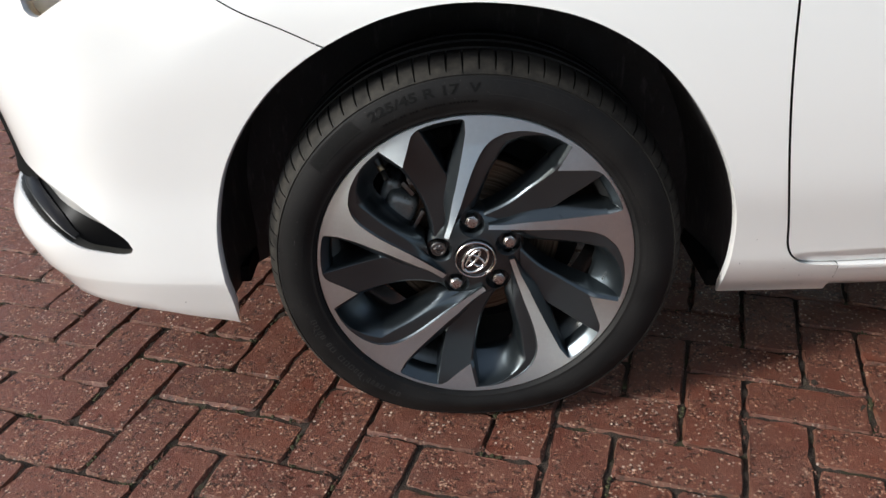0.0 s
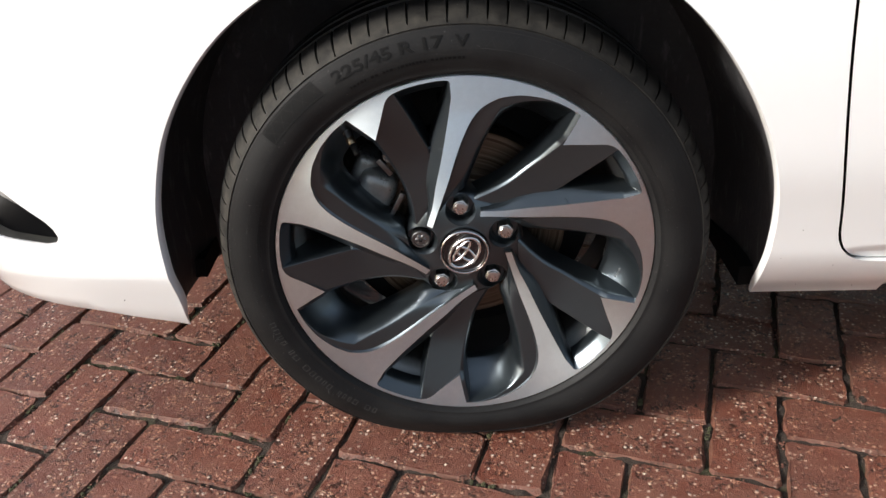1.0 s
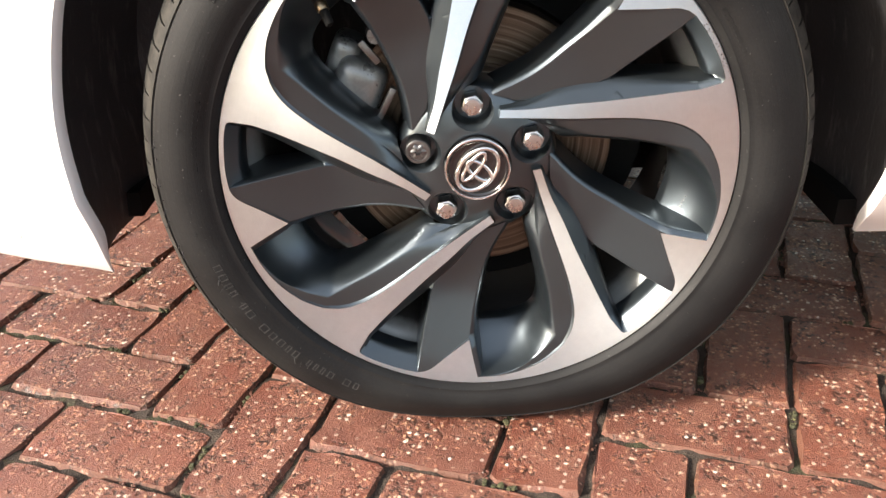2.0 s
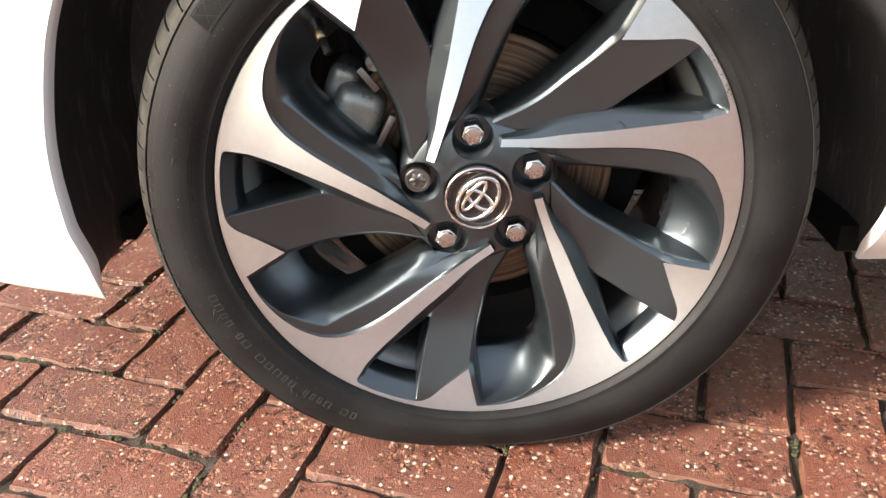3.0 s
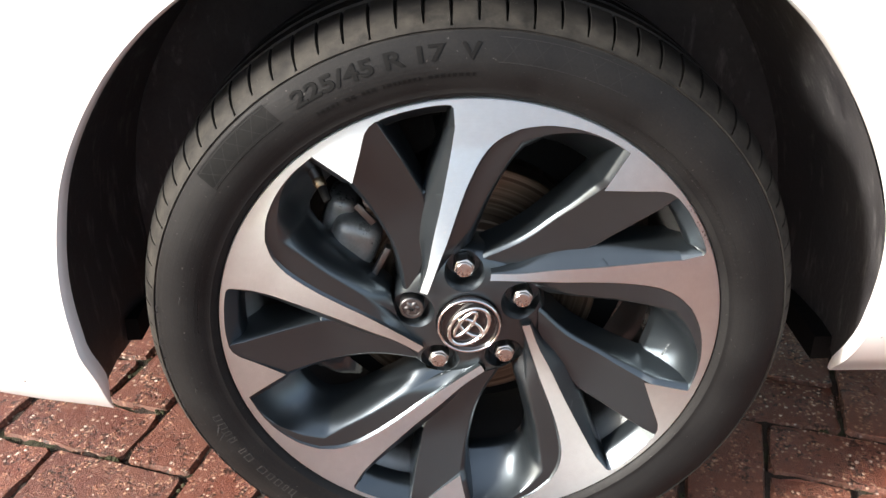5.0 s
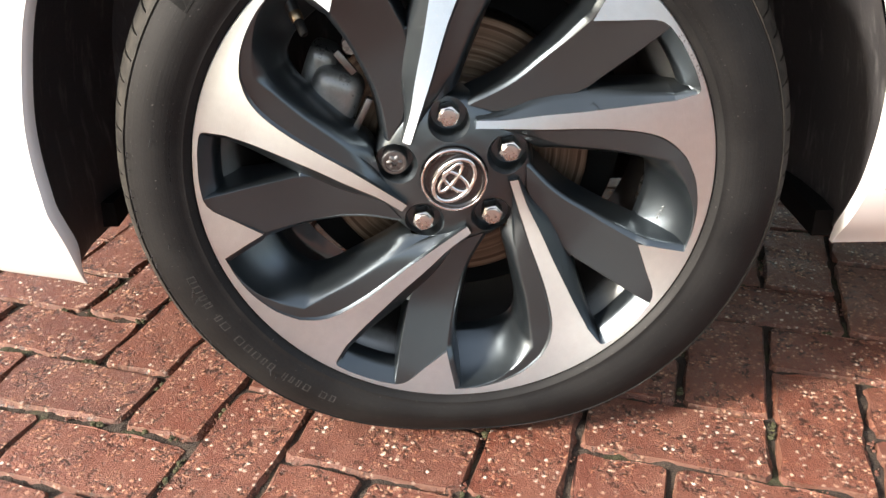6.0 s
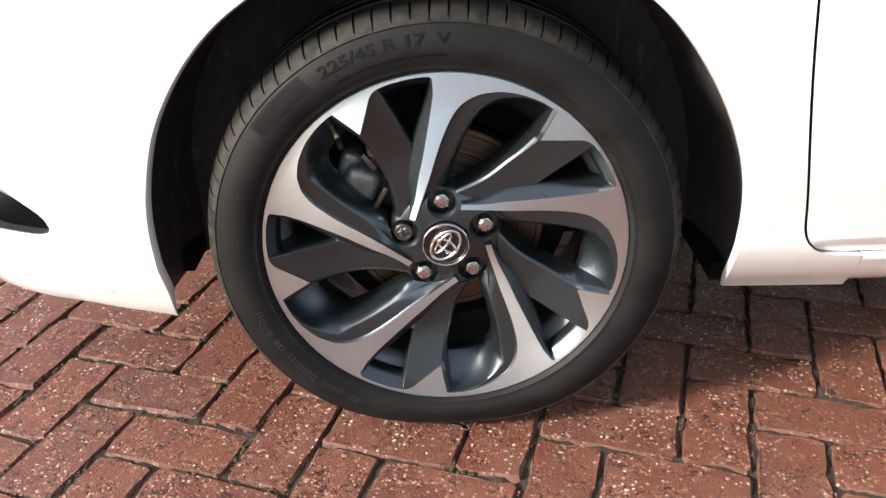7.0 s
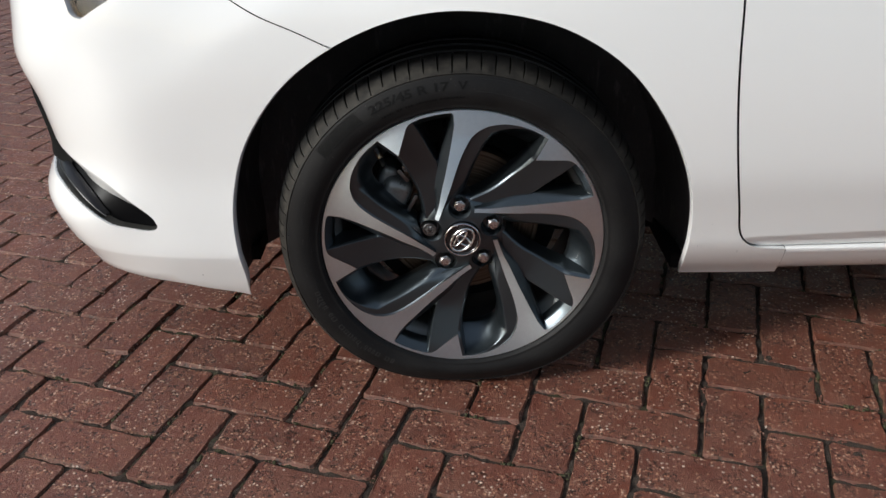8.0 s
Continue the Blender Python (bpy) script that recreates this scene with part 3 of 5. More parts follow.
def sill_rows():
    rows = []
    for z, out in ((0.2762, 0.03), (0.2759, 0.006), (0.2742, 0.001), (0.270, -0.001), (0.264, 0.0), (0.255, 0.0), (0.24, 0.0), (0.225, 0.0), (0.212, 0.002), (0.208, 0.006), (0.207, 0.03)):
        x0 = 0.5512 + max(0, 0.272 - z) * 0.2
        row = []
        for k in range(30):
            p = flank(x0 + (3.29 - x0) * k / 29, z)
            p.y += out
            row.append(p)
        rows.append(row)
    return rows


panel("sill", sill_rows(), "white painted side sill")


def seam_strip(pts, name, back=0.009):
    """The dark gap behind a seam."""
    bm = bmesh.new()
    rows = []
    n = np.gradient(pts, axis=0)
    n = np.stack([-n[:, 1], n[:, 0]], 1) / np.linalg.norm(n, axis=1)[:, None]
    for o in (-0.014, 0.014):
        rows.append([flank(*(p + q * o)) + Vector((0, back, 0)) for p, q in zip(pts, n)])
    grid(bm, rows)
    return part(name, bm, gap_black, car)


seam_strip(DOOR_SEAM, "door_gap", 0.016)
seam_strip(SEAM[1:], "bumper_gap", 0.006)
seam_strip(spline([(0.5506, 0.272), (0.5640, 0.206)], 8), "sill_gap", 0.016)


def liner():
    bm = bmesh.new()
    rows = []
    for off, out in ((0.015, 0.004), (0.03, 0.012), (0.06, 0.018), (0.11, 0.02), (0.17, 0.015), (0.24, 0.0), (0.262, -0.03), (0.264, -0.3)):
        row = []
        for x, z in ARCH[::2]:
            d = Vector((x, 0, z - 0.31))
            r = d.length
            d.normalize()
            p = flank(x, z)
            p.y = max(p.y, -0.04) * max(0, 1 - off / 0.2) + off
            rr = max(r + out, 0.02)
            q = Vector((d.x * rr, p.y, 0.31 + d.z * rr))
            if out > -0.2:
                q.z = max(q.z, 0.182 if x < 0 else 0.204 - 0.04 * ease(0.05, 0.16, off))
            row.append(q)
        rows.append(row)
    grid(bm, rows)
    return part("arch_liner", bm, liner_plastic, car, "black plastic wheel arch liner with dirt streaks")


liner()


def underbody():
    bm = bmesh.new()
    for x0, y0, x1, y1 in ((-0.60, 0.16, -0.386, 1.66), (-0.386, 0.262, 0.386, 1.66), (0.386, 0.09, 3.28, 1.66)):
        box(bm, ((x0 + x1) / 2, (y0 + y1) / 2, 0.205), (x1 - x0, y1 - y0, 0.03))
    # An added black wall shuts light out of the hollow body behind the wheel.
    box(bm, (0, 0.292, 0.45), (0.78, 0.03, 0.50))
    return part("underbody", bm, gap_black, car, "dark underside of the car, with a black wall added behind the wheel")


underbody()


def closing():
    """Bonnet and far side, which close the car above the wheel."""
    bm = bmesh.new()
    near = [flank_at(s, 0.955) for s in np.linspace(0, PLAN_S[-1], 60)]
    rows = [near]
    for t in (0.1, 0.3, 0.6, 1.0):
        rows.append([Vector((p.x, p.y + (1.7 - 2 * p.y) * t, 0.955 + 0.08 * math.sin(math.pi * min(t, 1)))) for p in near])
    for z in (0.85, 0.75, 0.62, 0.5, 0.4, 0.3, 0.24, 0.2):  # the far side mirrors the near one
        rows.append([Vector((p.x, 1.7 - p.y, z)) for p in (flank_at(s, z) for s in np.linspace(0, PLAN_S[-1], 60))])
    grid(bm, rows)
    return part("bonnet", bm, paint, car, "white painted bonnet")


closing()


def bonnet_side():
    """The strip of body between the bumper's top edge and the bonnet."""
    s0 = s_at_x(-0.1)
    ss = np.linspace(s0, PLAN_S[-1], 60)
    low = [float(np.interp(s, [s0, s_at_x(-0.47), PLAN_S[-1]], [0.954, 0.806, 0.8005])) for s in ss]
    bm = bmesh.new()
    grid(bm, [[inward(s, z + (0.955 - z) * v, 0.0015) for s, z in zip(ss, low)] for v in np.linspace(0, 1, 7)])
    return part("bonnet_side", bm, paint, car)


bonnet_side()


def dirt_spots():
    """A few specks of road dirt low on the wing and sill."""
    bm, rng = bmesh.new(), random.Random(41)
    for x, z in ((0.412, 0.335), (0.468, 0.272), (0.499, 0.252), (0.397, 0.288), (0.44, 0.225), (0.52, 0.216), (0.61, 0.222), (0.72, 0.232), (-0.46, 0.235)):
        c, size = flank(x, z) + Vector((0, -0.0009, 0)), rng.uniform(0.0004, 0.0008)
        bm.faces.new([bm.verts.new(c + Vector((math.cos(a) * size * rng.uniform(0.6, 1.3), 0, math.sin(a) * size * rng.uniform(0.6, 1.3)))) for a in (math.tau * n / 7 for n in range(7))])
    return tagged(part("dirt_spots", bm, gap_black, car), kind="stuff")


dirt_spots()
bm = bmesh.new()
box(bm, (3.285, 0.85, 0.58), (0.012, 1.66, 0.74))
part("body_end", bm, paint, car)

# ------------------------------------------------------------------ wheel
LIP_R = 0.2372


def polar(r, deg, y=0.0):
    a = radians(deg)
    return Vector((r * math.cos(a), y, r * math.sin(a)))


def face_y(r):
    """How far back the machined face lies at a radius."""
    return -0.0105 + (0.19 * (0.235 - r) if r > 0.19 else 0.00855 + 0.09 * (0.19 - r))


def blade_y(r):
    """How far back the dark blades lie at a radius."""
    return curve_value([0.06, 0.10, 0.141, 0.16, 0.19, 0.232], [0.0205, 0.0195, 0.0165, 0.0115, 0.0025, -0.0105], r)


def flat(points, count):
    """A smooth line through (radius, degrees), as 2D places."""
    return spline([(r * math.cos(radians(a)), r * math.sin(radians(a))) for r, a in points], count)


def turned(p, k):
    a = -radians(72 * k)
    c, s = math.cos(a), math.sin(a)
    return np.array([p[0] * c - p[1] * s, p[0] * s + p[1] * c])


EDGE_L = flat([(0.0600, 141), (0.0748, 121), (0.100, 109.2), (0.130, 101.3), (0.160, 97.0), (0.185, 94.6), (0.210, 93.0)], 30)
EDGE_R = flat([(0.0525, 139), (0.0785, 109.3), (0.100, 100.2), (0.128, 94.0), (0.156, 89.7), (0.183, 85.8), (0.2, 82.2), (0.212, 78.0)], 30)
FLARE = flat([(0.212, 78.0), (0.2170, 75.0), (0.2225, 71.0), (0.2275, 65.0), (0.2300, 59.0), (0.2306, 53.2)], 22)
TOOTH_L = flat([(0.2306, 53.2), (0.210, 52.0), (0.1887, 50.6)], 8)
TOOTH_R = flat([(0.1887, 50.6), (0.2087, 44.5), (0.2270, 40.3), (0.2316, 37.5)], 12)
WINDOW = flat([(0.2316, 109.5), (0.2326, 105.0), (0.2328, 99.0), (0.2326, 95.5), (0.2318, 93.6), (0.2285, 92.95)], 20)
CORNER = flat([(0.2285, 92.95), (0.210, 93.0)], 4)


RIDGE = flat([(0.0700, 106.5), (0.0785, 99.5), (0.090, 93.6), (0.113, 87.2), (0.148, 82.2), (0.175, 79.0), (0.2005, 76.8)], 30)
CREASE = flat([(0.2005, 76.8), (0.2080, 73.4), (0.2150, 70.0), (0.2252, 64.0), (0.2292, 58.5), (0.2304, 53.3)], 22)
HOLE_B = flat([(0.0775, 92.5), (0.0815, 89.0), (0.088, 86.6), (0.1, 84.6), (0.118, 81.8), (0.148, 78.3), (0.170, 76.0), (0.1845, 73.4)], 30)
HOLE_F = flat([(0.1845, 73.4), (0.1905, 70.5), (0.1935, 66.0), (0.1945, 61.0), (0.1945, 53.0)], 22)


def on_face(p):
    return Vector((p[0], face_y(math.hypot(*p)), p[1]))


def rim_out(p):
    r = math.hypot(*p)
    return p * (LIP_R - 0.0006) / r


def machined_mesh():
    bm = bmesh.new()
    grid(bm, [[on_face((a + (b - a) * v)) for v in np.linspace(0, 1, 9)] for a, b in zip(EDGE_L, EDGE_R)])
    end = np.array([EDGE_L[-1] + (EDGE_R[-1] - EDGE_L[-1]) * v for v in np.linspace(0, 1, 9)])
    for line in (WINDOW, end, FLARE, flat([(0.2306, 53.2), (0.2312, 45), (0.2316, 37.5)], 12)):
        grid(bm, [[on_face((p + (rim_out(p) - p) * v)) for v in (0, 0.33, 0.66, 1)] for p in line])
    # the corner beside the small window
    grid(bm, [[on_face((p + (rim_out(CORNER[-1]) - p) * v)) for v in (0, 0.5, 1)] for p in CORNER])
    base = flat([(0.2306, 53.2), (0.2312, 45), (0.2316, 37.5)], 12)
    rows = []
    for v in np.linspace(0, 1, 10):
        l = np.array([np.interp(v, np.linspace(0, 1, len(TOOTH_L)), TOOTH_L[:, q]) for q in (0, 1)])
        r = np.array([np.interp(1 - v, np.linspace(0, 1, len(TOOTH_R)), TOOTH_R[:, q]) for q in (0, 1)])
        row = []
        for u, p in zip(np.linspace(0, 1, 12), base):
            bow = p - (base[0] + (base[-1] - base[0]) * u)
            row.append(on_face((l + (r - l) * u + bow * (1 - v) ** 2)))
        rows.append(row)
    grid(bm, rows)
    merge(bm, 2e-5)
    return bm


def lip_mesh():
    """The turned edge of the rim."""
    bm = bmesh.new()
    count = 240
    rows = []
    for r, dy in ((LIP_R - 0.0022, 0.0009), (LIP_R - 0.0008, 0.0001), (LIP_R, 0.0007), (LIP_R + 0.0006, 0.003), (LIP_R - 0.002, 0.012)):
        rows.append([polar(r, 360 * i / count, face_y(LIP_R - 0.0008) + dy) for i in range(count)])
    grid(bm, rows, True)
    merge(bm, 2e-5)
    return bm


def outward(line, side):
    """The normal of a flat line, to its left (side 1) or right (-1)."""
    d = np.gradient(line, axis=0)
    d /= np.linalg.norm(d, axis=1)[:, None] + 1e-12
    return np.stack([-d[:, 1], d[:, 0]], 1) * side


def wall(bm, line, side, profile, top=None):
    """A strip of wall from an edge: profile(i, r) gives (way out, way back) pairs."""
    nrm = outward(line, side)
    rows = []
    for i, (p, n) in enumerate(zip(line, nrm)):
        r = math.hypot(*p)
        y0 = (top or face_y)(r)
        row = []
        for out, back, *fixed in profile(i / (len(line) - 1), r):
            q = p + n * out
            row.append(Vector((q[0], back if fixed else y0 + back, q[1])))
        rows.append(row)
    grid(bm, rows)


DARK_L = flat([(0.1887, 50.6), (0.160, 51.6), (0.133, 53.6), (0.114, 55.8), (0.098, 59.5), (0.085, 65.0), (0.074, 73.0), (0.0690, 77.5)], 26)
DARK_R = flat([(0.2316, 37.5), (0.205, 36.7), (0.180, 35.9), (0.160, 35.2), (0.1445, 34.6), (0.120, 36.5), (0.100, 41.0), (0.080, 51.0), (0.0720, 58.0)], 26)


TOOTH_WALL = ((0.0006, 0.0003), (0.0050, 0.0031), (0.0058, 0.0044), (0.0064, 0.0072), (0.0078, 0.018))
DARK_WALL = ((0.0006, 0.0003), (0.0030, 0.0024), (0.0038, 0.0038), (0.0045, 0.0066), (0.0062, 0.017))


def spoke_mesh():
    bm = bmesh.new()
    # walls of the silver blade beside the small window
    def ledge(t, r):
        out = 0.0022 + 0.0135 * max(0.0, min(1.0, (0.2285 - r) / 0.084))
        if r < 0.1445:
            out *= ease(0.05, 0.12, r)
        return [(0, 0.0), (0.0005, 0.0006), (out * 0.55, out * 0.55), (out * 0.92, out * 0.95), (out + 0.0008, out * 0.95 + 0.003), (out + 0.0025, 0.05, 1)]

    wall(bm, EDGE_L, 1, ledge)
    wall(bm, CORNER, -1, ledge)
    # the broad bevel beside the silver face, its ridge, and the bowl of the large window
    rows = []
    n_blade, n_all = len(EDGE_R), len(EDGE_R) + len(FLARE) - 1
    for i, (e, c, h) in enumerate(zip(np.vstack([EDGE_R, FLARE[1:]]), np.vstack([RIDGE, CREASE[1:]]), np.vstack([HOLE_B, HOLE_F[1:]]))):
        a, b = min(i / (n_blade - 1), 1.0), max(0.0, (i - n_blade + 1) / (n_all - n_blade))
        ye = face_y(math.hypot(*e))
        wide = float(np.linalg.norm(c - e))
        yc = ye + min(0.0045, 0.0008 + 0.24 * wide) + 0.0075 * ease(0.3, 0.0, a)
        yh = 0.0265 + 0.0175 * ease(0.1, 0.8, a)
        row = [Vector((e[0], ye, e[1]))]
        for f, g in ((0.05, 0.36), (0.11, 0.66), (0.5, 0.80), (0.88, 0.90), (0.96, 0.95), (1.0, 1.0)):
            q = e + (c - e) * f
            row.append(Vector((q[0], ye + (yc - ye) * g, q[1])))
        k = ease(0.0, 0.45, b)
        for (f0, g0), (f1, g1) in zip(((0.09, 0.022), (0.20, 0.064), (0.37, 0.14), (0.55, 0.26), (0.74, 0.48), (0.9, 0.77), (1.0, 1.0)), ((0.015, 0.03), (0.04, 0.09), (0.10, 0.20), (0.20, 0.36), (0.38, 0.55), (0.66, 0.77), (1.0, 1.0))):
            f, g = f0 + (f1 - f0) * k, g0 + (g1 - g0) * k
            q = c + (h - c) * f
            row.append(Vector((q[0], yc + (yh - yc) * g, q[1])))
        q = h + (h - c) / (np.linalg.norm(h - c) + 1e-9) * 0.0015
        row += [Vector((q[0], yh + 0.003, q[1])), Vector((q[0], 0.060, q[1]))]
        rows.append(row)
    grid(bm, rows)
    wall(bm, WINDOW[::-1], 1, lambda t, r: [(0, 0.0), (0.0005, 0.0006), (0.0045, 0.008), (0.0095, 0.0125), (0.0125, 0.018), (0.0135, 0.034)])
    # inner end of the silver blade
    # valley that joins the silver blade to the next dark one below the small window
    rs = [0.1515, 0.1500, 0.1478, 0.1462, 0.1445, 0.140, 0.133, 0.125, 0.117, 0.109, 0.101, 0.094, 0.087, 0.081, 0.076]
    rows = []
    for r in rs:
        rc = min(r, 0.1445)
        pol = lambda line: sorted((math.hypot(*q), math.degrees(math.atan2(q[1], q[0]))) for q in line)
        el, dr = pol(EDGE_L), pol(DARK_R[8:])
        a0 = float(np.interp(r, [q[0] for q in el], [q[1] for q in el]))
        a1 = float(np.interp(rc, [q[0] for q in dr], [q[1] for q in dr])) + 72
        y0, y1 = face_y(r), blade_y(rc) + 0.0003
        sink = {0.1515: 0.034, 0.1500: 0.013, 0.1478: 0.0042, 0.1462: 0.0012}.get(r, 0.0)
        row = []
        for v in (0, 0.03, 0.15, 0.3, 0.45, 0.6, 0.72, 0.8, 0.88, 0.95, 1.0):
            k = 0.06 * ease(0, 0.05, v) + 1.14 * ease(0.0, 0.85, v) * 0.9 + 0.07 * v - 0.156 * ease(0.8, 1.0, v)
            row.append(polar(r, a0 + (a1 - a0) * v, y0 + (y1 - y0) * k + sink * ease(0.0, 0.25, v)))
        rows.append(row)
    grid(bm, rows)
    # dark paint under the slanting edge of the tooth
    chord = np.array([TOOTH_R[0] + (TOOTH_R[-1] - TOOTH_R[0]) * v for v in np.linspace(0, 1, len(TOOTH_R))])
    sunk = lambda q: Vector((q[0], max(blade_y(math.hypot(*q)), face_y(math.hypot(*q)) + 0.0012), q[1]))
    grid(bm, [[sunk(q) for q in line] for line in (chord, TOOTH_R)])
    grid(bm, [[on_face(q) for q in TOOTH_R], [sunk(q) for q in TOOTH_R]])
    tip = np.array([EDGE_R[0] + (EDGE_L[0] - EDGE_R[0]) * v for v in np.linspace(0, 1, 6)])
    wall(bm, tip, -1, lambda t, r: [(0, 0.0), (0.0008, 0.001), (0.003, 0.012)])
    # dark blade
    rows = []
    for a, b in zip(DARK_L, DARK_R):
        row = []
        for v in np.linspace(0, 1, 9):
            q = a + (b - a) * v
            r = math.hypot(*q)
            row.append(Vector((q[0], max(blade_y(r), face_y(r) + 0.0012), q[1])))
        rows.append(row)
    grid(bm, rows)
    top = lambda r: max(blade_y(r), face_y(r) + 0.0012)
    line = np.vstack([TOOTH_L, DARK_L[1:]])
    nrm, rows = outward(line, -1), []
    for i, (p, n) in enumerate(zip(line, nrm)):
        r, t = math.hypot(*p), max(0.0, (i - len(TOOTH_L) + 1) / (len(DARK_L) - 1))
        y0 = face_y(r) if i < len(TOOTH_L) - 1 else top(r)
        row = [Vector((p[0], y0, p[1]))]
        for (o0, b0), (o1, b1) in zip(TOOTH_WALL, DARK_WALL):
            k = ease(0, 0.3, t)
            q = p + n * (o0 + (o1 - o0) * k)
            row.append(Vector((q[0], y0 + b0 + (b1 - b0) * k, q[1])))
        q = p + n * 0.0105
        rows.append(row + [Vector((q[0], 0.052, q[1]))])
    grid(bm, rows)
    wall(bm, DARK_R[:15], 1, lambda t, r: [(0, 0.0), (0.0008, 0.0008), (0.0025, 0.012), (0.004, 0.05, 1)], top)
    return bm


def barrel_mesh():
    return lathe([(LIP_R - 0.002, -0.004), (0.2345, 0.001), (0.2325, 0.006), (0.2285, 0.012), (0.2265, 0.024), (0.219, 0.034), (0.2105, 0.044), (0.206, 0.06), (0.205, 0.085), (0.203, 0.09),
                  (0.203, 0.12), (0.208, 0.15), (0.214, 0.185), (0.228, 0.195)], 160)


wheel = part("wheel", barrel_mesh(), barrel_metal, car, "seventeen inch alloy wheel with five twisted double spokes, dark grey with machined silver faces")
wheel.matrix_basis = Matrix.Translation((0, 0, HUB_Z)) @ Matrix.Rotation(CAMBER, 4, "X")
spoke = part("spoke", spoke_mesh(), gunmetal, wheel, "dark grey twisted double spoke")
for k in range(1, 5):
    other = new("spoke", spoke.data)
    other.parent = wheel
    other.matrix_basis = Matrix.Rotation(radians(72 * k), 4, "Y")
face = part("machined_face", machined_mesh(), machined, wheel, "diamond-cut silver spoke face", angle=30)
if sum(p.normal.y * p.area for p in face.data.polygons) > 0:  # the open sheet faces outwards
    face.data.flip_normals()
for k in range(1, 5):
    other = new("machined_face", face.data)
    other.parent = wheel
    other.matrix_basis = Matrix.Rotation(radians(72 * k), 4, "Y")
part("rim_edge", lip_mesh(), machined, wheel, "bright turned rim edge", angle=30)


def kerb_marks():
    """Dark chips where the rim's edge has rubbed along a kerb."""
    bm, rng = bmesh.new(), random.Random(31)
    for i in range(34):
        a = 35.0 - 13.0 * rng.random() ** 0.8
        r, w, h = rng.uniform(0.2325, 0.2362), rng.uniform(0.10, 0.42), rng.uniform(0.0002, 0.0006)
        grid(bm, [[polar(r + h * k + rng.uniform(-0.0002, 0.0002), a + w * j + rng.uniform(-0.05, 0.05), face_y(r) - 0.0002) for j in (0, 0.5, 1)] for k in (0, 1)])
    return bm


def specks_mesh():
    """Dried drops scattered over the silver faces."""
    bm, rng = bmesh.new(), random.Random(32)
    for i in range(90):
        k = rng.choice((0, 0, 0, 1))
        u = rng.random()
        if u < 0.6:
            j = rng.randrange(6, len(EDGE_L))
            p = turned(EDGE_L[j] + (EDGE_R[j] - EDGE_L[j]) * rng.uniform(0.1, 0.95), k)
        elif u < 0.8:
            j = rng.randrange(2, len(FLARE))
            p = turned(FLARE[j] + (rim_out(FLARE[j]) - FLARE[j]) * rng.uniform(0.1, 0.8), k)
        else:
            a, b = rng.uniform(0.1, 0.8), rng.uniform(0.1, 0.9)
            l, r = TOOTH_L[0] + (TOOTH_L[-1] - TOOTH_L[0]) * a, TOOTH_R[-1] + (TOOTH_R[0] - TOOTH_R[-1]) * a
            p = turned(l + (r - l) * b, k)
        c, size = on_face(p), rng.choice((0.0002, 0.00025, 0.0003, 0.0005))
        ring = [bm.verts.new(c + Vector((math.cos(t) * size * rng.uniform(0.7, 1.2), -0.00005, math.sin(t) * size * rng.uniform(0.7, 1.2)))) for t in (math.tau * n / 7 for n in range(7))]
        top = bm.verts.new(c + Vector((0, -size * 0.5, 0)))
        for n in range(7):
            bm.faces.new((ring[n], ring[(n + 1) % 7], top))
    return bm


tagged(part("kerb_scratches", kerb_marks(), gap_black, wheel, "dark kerb scratches on the rim edge"), kind="stuff")
tagged(part("dried_drops", specks_mesh(), drop_white, wheel, "pale dried water spots"), kind="stuff")

NUT_R, NUT_A = 0.05715, 93.85


def hub_mesh():
    return lathe([(0.0315, 0.05), (0.0315, 0.013), (0.034, 0.0125), (0.046, 0.0145), (0.058, 0.017), (0.066, 0.0195), (0.0715, 0.0225), (0.0755, 0.028), (0.0775, 0.04), (0.078, 0.058), (0.0315, 0.058)], 160)


hub = part("hub", hub_mesh(), gunmetal, wheel, "dark grey hub with five bolt pockets", angle=30)


def pocket_cutter():
    bm = bmesh.new()
    for k in range(5):
        c = polar(NUT_R, NUT_A - 72 * k)
        rows = []
        for r, y in ((0.0260, 0.004), (0.0205, 0.0160), (0.0188, 0.0180), (0.0178, 0.0220), (0.0168, 0.036)):
            rows.append([c + polar(r, 360 * i / 40, y) for i in range(40)])
        made = grid(bm, rows, True)
        bm.faces.new(made[0])
        bm.faces.new(made[-1])
    bmesh.ops.recalc_face_normals(bm, faces=bm.faces)
    return bm


def carve(ob, bm_cut):
    """Cut a form out of an object, once, and keep the result as its mesh."""
    bmesh.ops.recalc_face_normals(bm_cut, faces=bm_cut.faces)
    me = bpy.data.meshes.new("cutter")
    bm_cut.to_mesh(me)
    bm_cut.free()
    tool = bpy.data.objects.new("cutter", me)
    scene.collection.objects.link(tool)
    tool.matrix_world = ob.matrix_world if ob.parent is None else ob.parent.matrix_basis @ ob.matrix_basis
    mod = ob.modifiers.new("cut", "BOOLEAN")
    mod.operation, mod.solver, mod.object = "DIFFERENCE", "EXACT", tool
    bpy.context.view_layer.update()
    done = bpy.data.meshes.new_from_object(ob.evaluated_get(bpy.context.evaluated_depsgraph_get()))
    ob.modifiers.clear()
    mats = list(ob.data.materials)
    ob.data = done
    ob.data.materials.clear()
    for m in mats:
        ob.data.materials.append(m)
    bpy.data.objects.remove(tool)
    for p in ob.data.polygons:
        p.use_smooth = True
        p.material_index = 0
    ob.data.set_sharp_from_angle(angle=radians(35))


carve(hub, pocket_cutter())


